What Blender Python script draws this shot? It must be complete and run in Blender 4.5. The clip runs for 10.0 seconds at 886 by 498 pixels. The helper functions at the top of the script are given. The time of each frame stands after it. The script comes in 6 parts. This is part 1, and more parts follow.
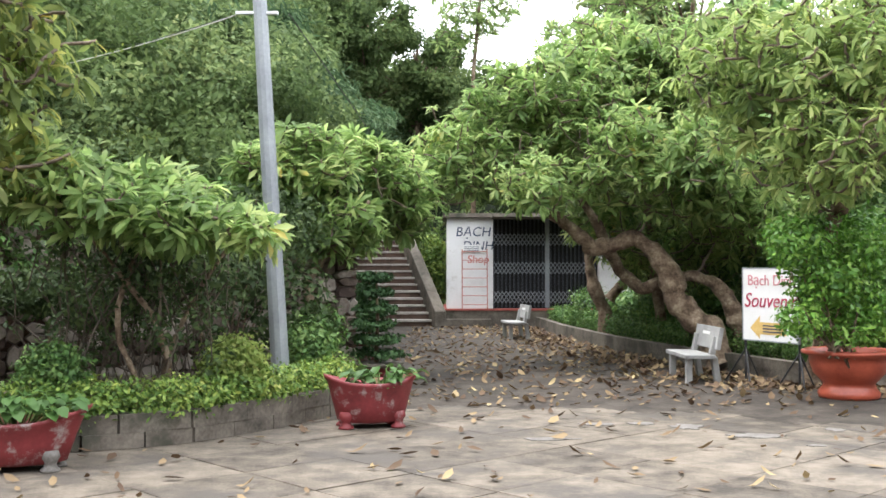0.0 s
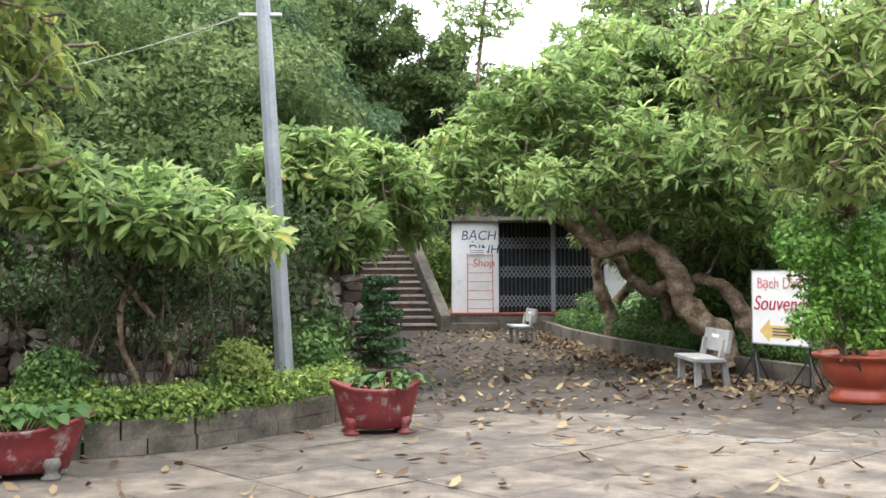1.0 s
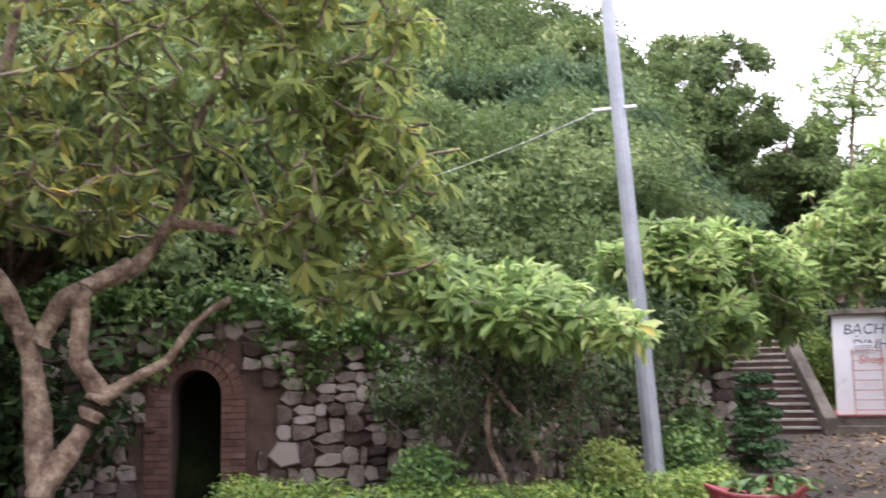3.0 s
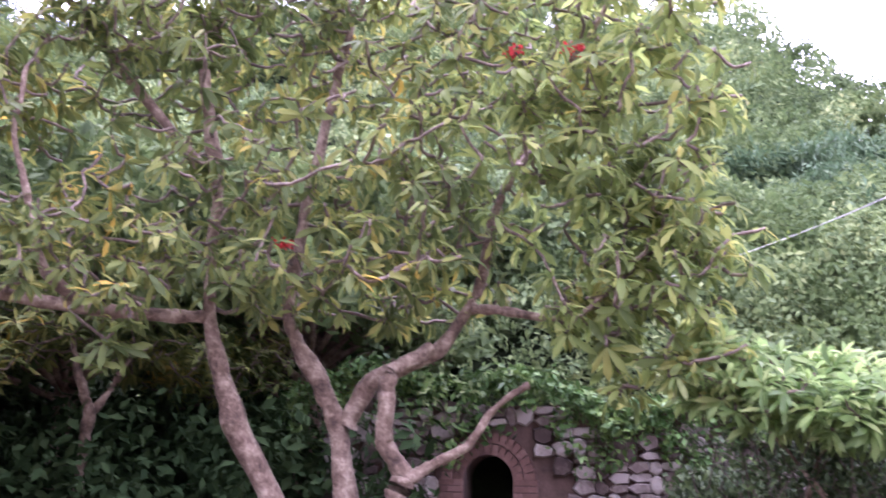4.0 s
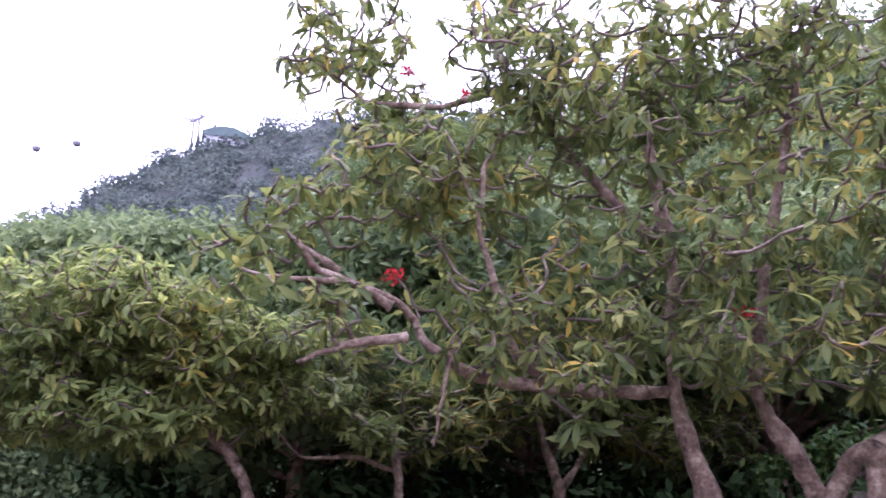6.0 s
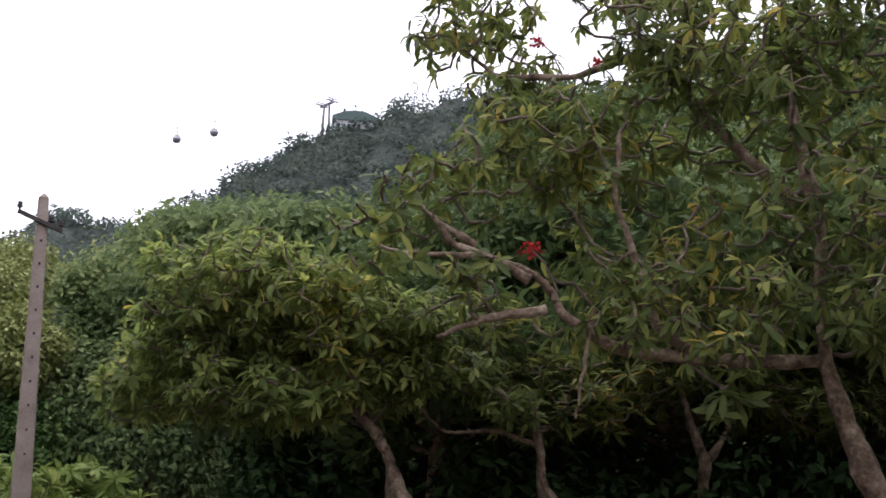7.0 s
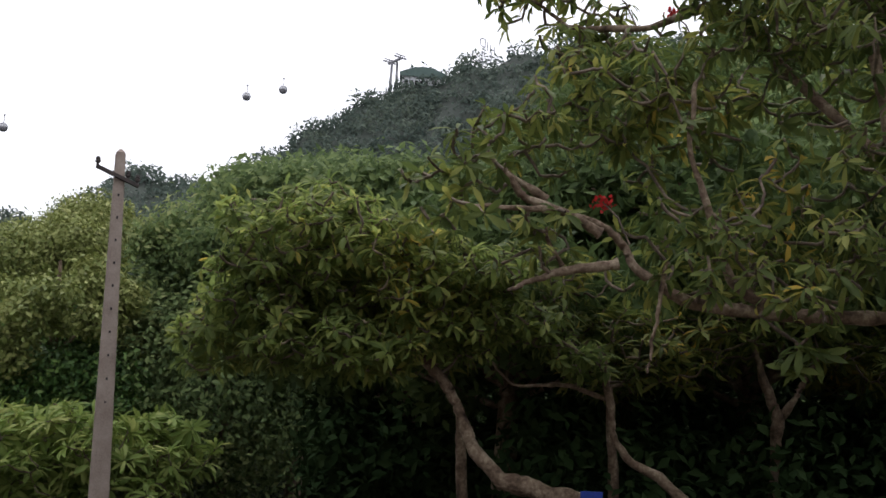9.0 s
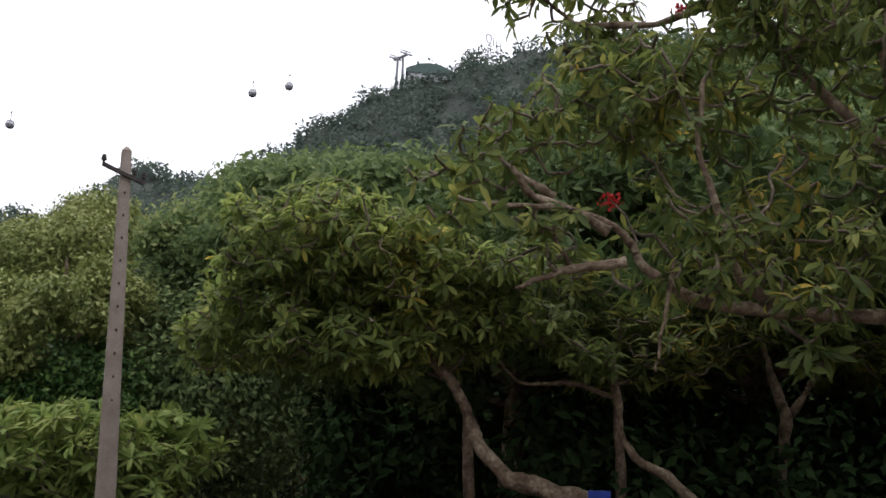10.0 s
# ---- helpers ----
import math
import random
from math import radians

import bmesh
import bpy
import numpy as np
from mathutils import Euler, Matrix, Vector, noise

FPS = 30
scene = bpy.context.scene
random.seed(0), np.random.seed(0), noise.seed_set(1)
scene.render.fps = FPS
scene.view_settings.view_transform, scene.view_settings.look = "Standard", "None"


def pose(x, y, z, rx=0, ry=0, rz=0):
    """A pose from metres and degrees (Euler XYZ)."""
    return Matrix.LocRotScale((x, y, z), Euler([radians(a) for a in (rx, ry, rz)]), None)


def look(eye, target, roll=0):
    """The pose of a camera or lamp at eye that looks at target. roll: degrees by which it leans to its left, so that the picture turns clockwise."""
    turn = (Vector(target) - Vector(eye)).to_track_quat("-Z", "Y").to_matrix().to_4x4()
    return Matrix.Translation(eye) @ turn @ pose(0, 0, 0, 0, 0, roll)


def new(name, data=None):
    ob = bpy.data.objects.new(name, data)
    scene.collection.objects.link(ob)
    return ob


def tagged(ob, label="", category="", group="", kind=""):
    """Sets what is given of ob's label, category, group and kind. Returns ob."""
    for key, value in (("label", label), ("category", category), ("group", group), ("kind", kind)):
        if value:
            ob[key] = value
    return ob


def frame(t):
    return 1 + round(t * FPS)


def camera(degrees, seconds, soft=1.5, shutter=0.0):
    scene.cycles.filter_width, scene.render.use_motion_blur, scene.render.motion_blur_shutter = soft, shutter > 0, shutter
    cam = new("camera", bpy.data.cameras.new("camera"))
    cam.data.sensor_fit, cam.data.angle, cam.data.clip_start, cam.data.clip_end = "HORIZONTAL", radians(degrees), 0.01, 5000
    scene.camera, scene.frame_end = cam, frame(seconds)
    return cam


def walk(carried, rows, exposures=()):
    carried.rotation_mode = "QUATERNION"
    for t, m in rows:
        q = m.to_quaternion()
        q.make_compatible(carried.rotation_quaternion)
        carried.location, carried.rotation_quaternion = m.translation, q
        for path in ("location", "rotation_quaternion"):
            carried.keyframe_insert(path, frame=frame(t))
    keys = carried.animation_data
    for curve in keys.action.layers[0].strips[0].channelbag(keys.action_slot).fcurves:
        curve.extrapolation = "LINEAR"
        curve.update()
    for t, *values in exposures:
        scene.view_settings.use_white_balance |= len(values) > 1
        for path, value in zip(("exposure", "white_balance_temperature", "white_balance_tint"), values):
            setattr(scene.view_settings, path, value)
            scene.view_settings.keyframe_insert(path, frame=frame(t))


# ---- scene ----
cam = camera(45.9, 10.0, soft=1.6, shutter=0.25)
PATH = [
    (0, -0.000, 0.000, 1.500, 0.00, 1.20, -0.00),
    (0.5, -0.005, 0.074, 1.501, 0.12, 1.24, -0.15),
    (1, -0.013, 0.135, 1.493, 0.26, 1.43, -0.21),
    (1.5, -0.011, 0.099, 1.474, 0.61, 1.91, -0.55),
    (2, 0.037, 0.172, 1.441, 4.26, 3.20, -1.05),
    (2.5, 0.044, 0.277, 1.428, 11.60, 5.13, -1.14),
    (3, -0.043, 0.447, 1.424, 20.00, 7.31, -1.06),
    (3.2, -0.106, 0.461, 1.427, 23.22, 8.21, -0.80),
    (4.3, -0.508, 0.406, 1.455, 38.39, 13.36, 1.31),
    (4.5, -0.552, 0.391, 1.463, 41.00, 14.17, 1.50),
    (5, -0.572, 0.349, 1.492, 47.46, 15.31, 2.07),
    (5.5, -0.616, 0.261, 1.511, 52.97, 15.48, 2.25),
    (6, -0.640, 0.280, 1.532, 58.33, 14.99, 1.92),
    (6.2, -0.637, 0.279, 1.531, 60.25, 14.73, 1.95),
    (7.3, -0.719, 0.247, 1.490, 67.01, 13.02, 2.31),
    (7.5, -0.721, 0.244, 1.483, 67.76, 12.65, 2.62),
    (8, -0.709, 0.232, 1.474, 68.93, 11.71, 2.89),
    (8.5, -0.708, 0.225, 1.470, 69.21, 11.13, 2.98),
    (9, -0.715, 0.223, 1.466, 69.31, 11.01, 2.96),
    (9.5, -0.723, 0.223, 1.473, 69.46, 10.95, 2.98),
    (10, -0.753, 0.230, 1.491, 69.64, 10.79, 2.95),
]
EXPOSURES = [(0, 1.32, 6150, 12), (2.2, 1.33, 6100, 15), (3.2, 1.45, 6000, 32), (4.3, 2.15, 5300, 57), (5.0, 1.9, 5300, 55), (6.2, 1.1, 5350, 49), (7.3, -0.2, 6150, 18), (8.2, -0.35, 6150, 16), (10, -0.27, 6150, 16)]
walk(cam, [(t, look((x, y, z), (x - math.sin(radians(h)) * math.cos(radians(p)), y + math.cos(radians(h)) * math.cos(radians(p)), z + math.sin(radians(p))), r)) for t, x, y, z, h, p, r in PATH], EXPOSURES)

# ---------------------------------------------------------------- light
world = bpy.data.worlds.new("overcast_sky")
scene.world = world
world.use_nodes = True
wn, wl = world.node_tree.nodes, world.node_tree.links
bg = wn["Background"]
sky = wn.new("ShaderNodeTexSky")
sky.sky_type = "NISHITA"
sky.sun_disc = False
sky.sun_elevation = radians(71)
sky.sun_rotation = radians(-83)
sky.dust_density = 4.0
cloud = wn.new("ShaderNodeMixRGB")
cloud.inputs[0].default_value = 0.86
cloud.inputs[2].default_value = (12.0, 12.0, 11.9, 1)
wl.new(sky.outputs[0], cloud.inputs[1])
wl.new(cloud.outputs[0], bg.inputs[0])
bg.inputs[1].default_value = 0.15
sun_data = bpy.data.lights.new("sun", "SUN")
sun_data.energy, sun_data.angle, sun_data.color = 1.5, radians(24), (1.0, 0.95, 0.86)
sun = new("sun", sun_data)
sun.matrix_world = look((-8.5, 1.0, 24), (0, 0, 0))


# ---------------------------------------------------------------- materials
def material(name, rough=0.8, metal=0.0):
    m = bpy.data.materials.new(name)
    m.use_nodes = True
    b = m.node_tree.nodes["Principled BSDF"]
    b.inputs["Roughness"].default_value, b.inputs["Metallic"].default_value = rough, metal
    return m, m.node_tree.nodes, m.node_tree.links, b


def ramp(nodes, stops):
    r = nodes.new("ShaderNodeValToRGB")
    while len(r.color_ramp.elements) < len(stops):
        r.color_ramp.elements.new(0.5)
    for e, (p, c) in zip(r.color_ramp.elements, stops):
        e.position, e.color = p, (*c, 1)
    return r


def grainy(name, stops, scale=3.0, rough=0.85, bump=0.3, fine=40.0, metal=0.0, stain=None, piece=0.0):
    """A surface with patches at one scale, grain at a second, and a relief; stain: a third colour in large blotches; piece: how much each piece differs."""
    m, n, l, b = material(name, rough, metal)
    co = n.new("ShaderNodeTexCoord")
    big, small = n.new("ShaderNodeTexNoise"), n.new("ShaderNodeTexNoise")
    big.inputs["Scale"].default_value, small.inputs["Scale"].default_value = scale, fine
    big.inputs["Detail"].default_value, small.inputs["Detail"].default_value = 6, 4
    big.inputs["Roughness"].default_value = 0.65
    place = n.new("ShaderNodeNewGeometry")
    l.new(place.outputs["Position"], big.inputs["Vector"])
    l.new(place.outputs["Position"], small.inputs["Vector"])
    mix = n.new("ShaderNodeMath")
    mix.operation = "MULTIPLY_ADD"
    mix.inputs[1].default_value, mix.inputs[2].default_value = 0.35, -0.17
    l.new(small.outputs["Fac"], mix.inputs[0])
    add = n.new("ShaderNodeMath")
    add.operation = "ADD"
    l.new(big.outputs["Fac"], add.inputs[0])
    l.new(mix.outputs[0], add.inputs[1])
    last = add
    if piece:
        info = n.new("ShaderNodeObjectInfo")
        vary = n.new("ShaderNodeMath")
        vary.operation = "MULTIPLY_ADD"
        vary.inputs[1].default_value, vary.inputs[2].default_value = piece, -piece / 2
        l.new(info.outputs["Random"], vary.inputs[0])
        last = n.new("ShaderNodeMath")
        last.operation = "ADD"
        l.new(add.outputs[0], last.inputs[0])
        l.new(vary.outputs[0], last.inputs[1])
    r = ramp(n, stops)
    l.new(last.outputs[0], r.inputs[0])
    out = r.outputs[0]
    if stain:
        blot = n.new("ShaderNodeTexNoise")
        blot.inputs["Scale"].default_value, blot.inputs["Detail"].default_value, blot.inputs["Roughness"].default_value = stain[0], 8, 0.7
        l.new(place.outputs["Position"], blot.inputs["Vector"])
        edge = ramp(n, [(stain[1], (0, 0, 0)), (stain[1] + 0.12, (1, 1, 1))])
        l.new(blot.outputs["Fac"], edge.inputs[0])
        mixc = n.new("ShaderNodeMixRGB")
        l.new(edge.outputs[0], mixc.inputs[0])
        l.new(out, mixc.inputs[1])
        mixc.inputs[2].default_value = (*stain[2], 1)
        out = mixc.outputs[0]
    l.new(out, b.inputs["Base Color"])
    if bump:
        bp = n.new("ShaderNodeBump")
        bp.inputs["Strength"].default_value, bp.inputs["Distance"].default_value = bump, 0.01
        l.new(last.outputs[0], bp.inputs["Height"])
        l.new(bp.outputs[0], b.inputs["Normal"])
    return m


def leafy(name, stops, rough=0.42, through_light=0.22, patch=0.9, each=0.62, shine=0.22):
    """Leaves: each one a shade of its own, with slow drifts over the crown, and light that shines through."""
    m, n, l, b = material(name, rough)
    geo = n.new("ShaderNodeNewGeometry")
    noise_tex = n.new("ShaderNodeTexNoise")
    noise_tex.inputs["Scale"].default_value, noise_tex.inputs["Detail"].default_value = patch, 3
    l.new(geo.outputs["Position"], noise_tex.inputs["Vector"])
    half = n.new("ShaderNodeMath")
    half.operation = "MULTIPLY_ADD"
    half.inputs[1].default_value = each
    l.new(geo.outputs["Random Per Island"], half.inputs[0])
    drift = n.new("ShaderNodeMath")
    drift.operation = "MULTIPLY_ADD"
    drift.inputs[1].default_value, drift.inputs[2].default_value = 0.9 + 1.2 * (0.62 - each), -0.26 - 0.45 * (0.62 - each)
    l.new(noise_tex.outputs["Fac"], drift.inputs[0])
    l.new(drift.outputs[0], half.inputs[2])
    r = ramp(n, stops)
    l.new(half.outputs[0], r.inputs[0])
    l.new(r.outputs[0], b.inputs["Base Color"])
    b.inputs["Specular IOR Level"].default_value = shine
    tr = n.new("ShaderNodeBsdfTranslucent")
    l.new(r.outputs[0], tr.inputs[0])
    mx = n.new("ShaderNodeMixShader")
    mx.inputs[0].default_value = through_light
    l.new(b.outputs[0], mx.inputs[1])
    l.new(tr.outputs[0], mx.inputs[2])
    l.new(mx.outputs[0], n["Material Output"].inputs[0])
    return m


PAVING = grainy("paving", [(0.3, (0.0395, 0.0317, 0.0234)), (0.43, (0.0884, 0.0723, 0.054)), (0.55, (0.13, 0.108, 0.0819)), (0.72, (0.198, 0.166, 0.128))], 3.4, 0.85, 1.0, 55, stain=(0.8, 0.5, (0.07, 0.06, 0.05)), piece=0.26)
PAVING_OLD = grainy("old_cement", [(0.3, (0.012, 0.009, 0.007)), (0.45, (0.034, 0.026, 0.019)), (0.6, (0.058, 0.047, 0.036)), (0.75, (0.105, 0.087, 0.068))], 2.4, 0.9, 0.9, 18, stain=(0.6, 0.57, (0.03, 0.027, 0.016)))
TREAD = grainy("worn_tread", [(0.25, (0.213, 0.188, 0.163)), (0.7, (0.45, 0.419, 0.375))], 4, 0.8, 0.4, 40)
PUDDLE = grainy("pale_cement_patch", [(0.3, (0.09, 0.08, 0.068)), (0.7, (0.21, 0.198, 0.18))], 5, 0.75, 0.5)
# Near-black so gaps between the slope's leaves look shaded; shade is in the colour.
SLOPE_SHADE = grainy("undergrowth", [(0.25, (0.006, 0.009, 0.004)), (0.55, (0.012, 0.018, 0.007)), (0.8, (0.025, 0.035, 0.012))], 1.2, 1.0, 0.8, 12)
SLOPE_SHADE.node_tree.nodes["Principled BSDF"].inputs["Specular IOR Level"].default_value = 0.1
CREVICE = grainy("passage_dark", [(0.25, (0.02, 0.017, 0.015)), (0.7, (0.06, 0.05, 0.042))], 1.5, 0.95, 0.8, 12)
CABIN = grainy("station_wall", [(0.3, (0.5, 0.51, 0.53)), (0.7, (0.65, 0.66, 0.68))], 0.3, 0.7, 0.0)
ROOF_GREEN = grainy("station_roof", [(0.3, (0.05, 0.09, 0.08)), (0.7, (0.09, 0.14, 0.12))], 0.3, 0.6, 0.0)
BLUE = grainy("blue_plate", [(0.3, (0.01, 0.03, 0.2)), (0.7, (0.02, 0.05, 0.3))], 5, 0.4, 0.0)
EARTH = grainy("earth", [(0.3, (0.035, 0.027, 0.02)), (0.7, (0.10, 0.08, 0.055))], 1.5, 0.95, 0.6, 20)
CURB = grainy("curb_cement", [(0.3, (0.045, 0.039, 0.03)), (0.5, (0.12, 0.103, 0.082)), (0.72, (0.21, 0.185, 0.15))], 2.2, 0.9, 0.7, 30, stain=(1.4, 0.52, (0.05, 0.05, 0.034)), piece=0.05)
ROCK = grainy("wall_stone", [(0.15, (0.06, 0.04, 0.032)), (0.45, (0.155, 0.12, 0.098)), (0.8, (0.36, 0.315, 0.275))], 4, 0.9, 1.0, 25, piece=0.75)
MORTAR = grainy("dark_mortar", [(0.3, (0.055, 0.034, 0.025)), (0.7, (0.135, 0.085, 0.064))], 4, 0.95, 0.6, 40)
BRICK = grainy("red_brick", [(0.25, (0.075, 0.038, 0.028)), (0.6, (0.155, 0.085, 0.062)), (0.85, (0.22, 0.14, 0.11))], 5, 0.92, 0.6, 50, piece=0.35)
PLASTER = grainy("white_plaster", [(0.2, (0.55, 0.54, 0.52)), (0.5, (0.74, 0.74, 0.73)), (0.8, (0.8, 0.8, 0.8))], 1.5, 0.85, 0.15, 25, stain=(2.0, 0.63, (0.5, 0.47, 0.43)))
RED_BASE = grainy("red_plinth_paint", [(0.3, (0.28, 0.06, 0.05)), (0.7, (0.45, 0.13, 0.1))], 4, 0.7, 0.2)
# Near-black colour for unlit insides: gate backing, bolt holes, station windows.
DARK = grainy("unlit_inside", [(0.3, (0.008, 0.008, 0.009)), (0.7, (0.02, 0.02, 0.022))], 2, 0.95, 0.0)
# Gate bars darkened: the awning's shade is put into the steel colour.
SHUTTER = grainy("shaded_gate_steel", [(0.3, (0.028, 0.03, 0.036)), (0.7, (0.055, 0.06, 0.07))], 6, 0.5, 0.1, metal=0.3)
RUNG = grainy("faded_red_paint", [(0.3, (0.35, 0.1, 0.08)), (0.7, (0.55, 0.25, 0.2))], 8, 0.6, 0.1)
GALV = grainy("galvanised_pole", [(0.3, (0.215, 0.232, 0.254)), (0.7, (0.344, 0.37, 0.385))], 2, 0.5, 0.1, 30, metal=0.35)
BRACKET = grainy("white_bracket", [(0.3, (0.6, 0.62, 0.64)), (0.7, (0.75, 0.76, 0.78))], 8, 0.5, 0.1)
POST = grainy("concrete_post", [(0.25, (0.22, 0.17, 0.14)), (0.7, (0.38, 0.32, 0.27))], 2.5, 0.9, 0.4, 40)
IRON = grainy("rusty_iron", [(0.3, (0.02, 0.016, 0.014)), (0.7, (0.06, 0.045, 0.04))], 9, 0.7, 0.3)
BLACK = grainy("black_steel", [(0.3, (0.012, 0.012, 0.014)), (0.7, (0.03, 0.03, 0.032))], 9, 0.5, 0.1)
GLAZE = grainy("red_tub_paint", [(0.25, (0.11, 0.014, 0.016)), (0.6, (0.20, 0.027, 0.03)), (0.85, (0.27, 0.055, 0.052))], 3, 0.55, 0.2, 30, stain=(4.5, 0.55, (0.36, 0.33, 0.31)))
ORANGE = grainy("terracotta_glaze", [(0.25, (0.24, 0.045, 0.025)), (0.6, (0.40, 0.085, 0.045)), (0.85, (0.46, 0.13, 0.08))], 2.5, 0.35, 0.1, 30)
GRANITE = grainy("bench_granite", [(0.3, (0.19, 0.19, 0.185)), (0.5, (0.29, 0.29, 0.28)), (0.75, (0.4, 0.4, 0.39))], 3, 0.7, 0.2, 90)
BARK = grainy("plumeria_bark", [(0.32, (0.0447, 0.0278, 0.017)), (0.45, (0.125, 0.0843, 0.0532)), (0.56, (0.206, 0.151, 0.102)), (0.7, (0.353, 0.286, 0.2))], 5.5, 0.9, 1.0, 28, stain=(4.0, 0.56, (0.11, 0.065, 0.043)))
BARK.node_tree.nodes["Bump"].inputs["Distance"].default_value = 0.03
TWIG = grainy("grey_twig", [(0.25, (0.055, 0.04, 0.0289)), (0.5, (0.132, 0.1, 0.0723)), (0.75, (0.33, 0.26, 0.187))], 6, 0.85, 0.3, 30)
PANEL = grainy("sign_white", [(0.3, (0.72, 0.72, 0.7)), (0.7, (0.8, 0.8, 0.79))], 3, 0.4, 0.0)
PINK = grainy("sign_pink", [(0.3, (0.55, 0.2, 0.24)), (0.7, (0.65, 0.3, 0.32))], 20, 0.5, 0.0)
CRIMSON = grainy("sign_crimson", [(0.3, (0.35, 0.02, 0.06)), (0.7, (0.45, 0.05, 0.1))], 20, 0.5, 0.0)
GOLD = grainy("sign_gold", [(0.3, (0.6, 0.4, 0.12)), (0.7, (0.7, 0.5, 0.2))], 20, 0.5, 0.0)
INK = grainy("dark_blue_paint", [(0.3, (0.015, 0.03, 0.07)), (0.7, (0.04, 0.07, 0.13))], 12, 0.6, 0.0)
REDTEXT = grainy("red_paint", [(0.3, (0.45, 0.07, 0.04)), (0.7, (0.55, 0.14, 0.1))], 12, 0.6, 0.0)
PLUMERIA = leafy("plumeria_leaf", [(0.0, (0.0749, 0.128, 0.0431)), (0.35, (0.193, 0.3, 0.0959)), (0.62, (0.319, 0.44, 0.148)), (0.88, (0.496, 0.568, 0.228)), (0.97, (0.771, 0.59, 0.172))], 0.4, 0.6)
PLUMERIA_DARK = leafy("plumeria_leaf_dull", [(0.0, (0.051, 0.0798, 0.0243)), (0.4, (0.123, 0.165, 0.0446)), (0.66, (0.214, 0.253, 0.0645)), (0.86, (0.346, 0.336, 0.084)), (0.94, (0.575, 0.404, 0.0676))], 0.5, 0.52)
PLUMERIA_YELLOW = leafy("plumeria_leaf_yellowing", [(0.0, (0.0791, 0.121, 0.0357)), (0.4, (0.182, 0.242, 0.0674)), (0.66, (0.292, 0.354, 0.0994)), (0.86, (0.42, 0.424, 0.119)), (0.95, (0.586, 0.448, 0.0877))], 0.48, 0.64)
PLUMERIA_PALE = leafy("plumeria_leaf_pale", [(0.0, (0.0879, 0.14, 0.0445)), (0.35, (0.225, 0.32, 0.102)), (0.62, (0.372, 0.471, 0.16)), (0.88, (0.527, 0.581, 0.231)), (0.98, (0.684, 0.601, 0.195))], 0.4, 0.6)
HEDGE = leafy("hedge_leaf", [(0.0, (0.038, 0.0902, 0.0195)), (0.4, (0.109, 0.195, 0.039)), (0.7, (0.223, 0.309, 0.0611)), (0.95, (0.418, 0.456, 0.111))], patch=2.0)
GLOSSY = leafy("glossy_shrub_leaf", [(0.0, (0.04, 0.12, 0.018)), (0.5, (0.125, 0.28, 0.04)), (0.9, (0.27, 0.45, 0.08))], 0.35, 0.3, 2.0, 0.62, 0.4)
BUSH = leafy("bush_leaf", [(0.0, (0.0323, 0.0773, 0.0204)), (0.5, (0.0808, 0.163, 0.0408)), (0.9, (0.193, 0.29, 0.0756))], patch=2.0)
FOREST = leafy("forest_leaf", [(0.0, (0.0522, 0.0837, 0.0375)), (0.35, (0.116, 0.169, 0.0675)), (0.62, (0.209, 0.279, 0.106)), (0.9, (0.366, 0.386, 0.163)), (1.0, (0.42, 0.33, 0.13))], 0.65, 0.4, 0.3, 0.5, 0.12)
# Distance haze is put into these leaf colours as a blue-grey tint.
WOOD_FAR = leafy("hazy_far_wood_leaf", [(0.0, (0.06, 0.085, 0.075)), (0.5, (0.115, 0.148, 0.12)), (0.9, (0.2, 0.235, 0.175))], 0.8, 0.3, 0.12, 0.4, 0.05)
DARK_WOOD = leafy("dark_wood_leaf", [(0.0, (0.0423, 0.0721, 0.0261)), (0.5, (0.102, 0.153, 0.0522)), (0.9, (0.186, 0.235, 0.0828))], 0.65, 0.4, 0.35, 0.5, 0.12)
# Near-black leaves: the deep shade under the crowns is in this colour.
UNDERSTORY = leafy("shaded_understory_leaf", [(0.0, (0.012, 0.025, 0.01)), (0.5, (0.03, 0.055, 0.02)), (0.9, (0.04, 0.065, 0.024))], 0.8, 0.05, 0.6, shine=0.03)
YELLOWISH = leafy("yellowish_leaf", [(0.0, (0.0701, 0.106, 0.0268)), (0.5, (0.195, 0.233, 0.0651)), (0.9, (0.358, 0.378, 0.138))], 0.6, 0.2, 0.3)
PINE = leafy("pine_needle", [(0.0, (0.015, 0.04, 0.014)), (0.6, (0.04, 0.09, 0.028)), (0.95, (0.075, 0.14, 0.045))], 0.5, 0.15, 2.0)
DRY = leafy("fallen_leaf", [(0.0, (0.05, 0.03, 0.02)), (0.45, (0.12, 0.078, 0.046)), (0.72, (0.26, 0.19, 0.105)), (0.96, (0.5, 0.41, 0.21))], 0.7, 0.1, 0.6)
FLOWER = leafy("red_flower", [(0.0, (0.4, 0.02, 0.02)), (1.0, (0.6, 0.06, 0.05))], 0.5, 0.2)
BAMBOO = leafy("bamboo_leaf", [(0.0, (0.0313, 0.0624, 0.0291)), (0.5, (0.0782, 0.136, 0.0605)), (0.9, (0.156, 0.22, 0.101))], 0.6, 0.35, 0.5, 0.5, 0.15)
GRASSY = leafy("bright_creeper_leaf", [(0.0, (0.095, 0.153, 0.0357)), (0.5, (0.223, 0.306, 0.0765)), (0.9, (0.399, 0.432, 0.143))], 0.55, 0.45, 0.8, 0.55, 0.15)
RUSSET = leafy("russet_creeper_leaf", [(0.0, (0.17, 0.18, 0.06)), (0.45, (0.36, 0.26, 0.11)), (0.8, (0.5, 0.24, 0.14)), (1.0, (0.55, 0.16, 0.1))], 0.6, 0.3, 1.2, 0.6, 0.12)
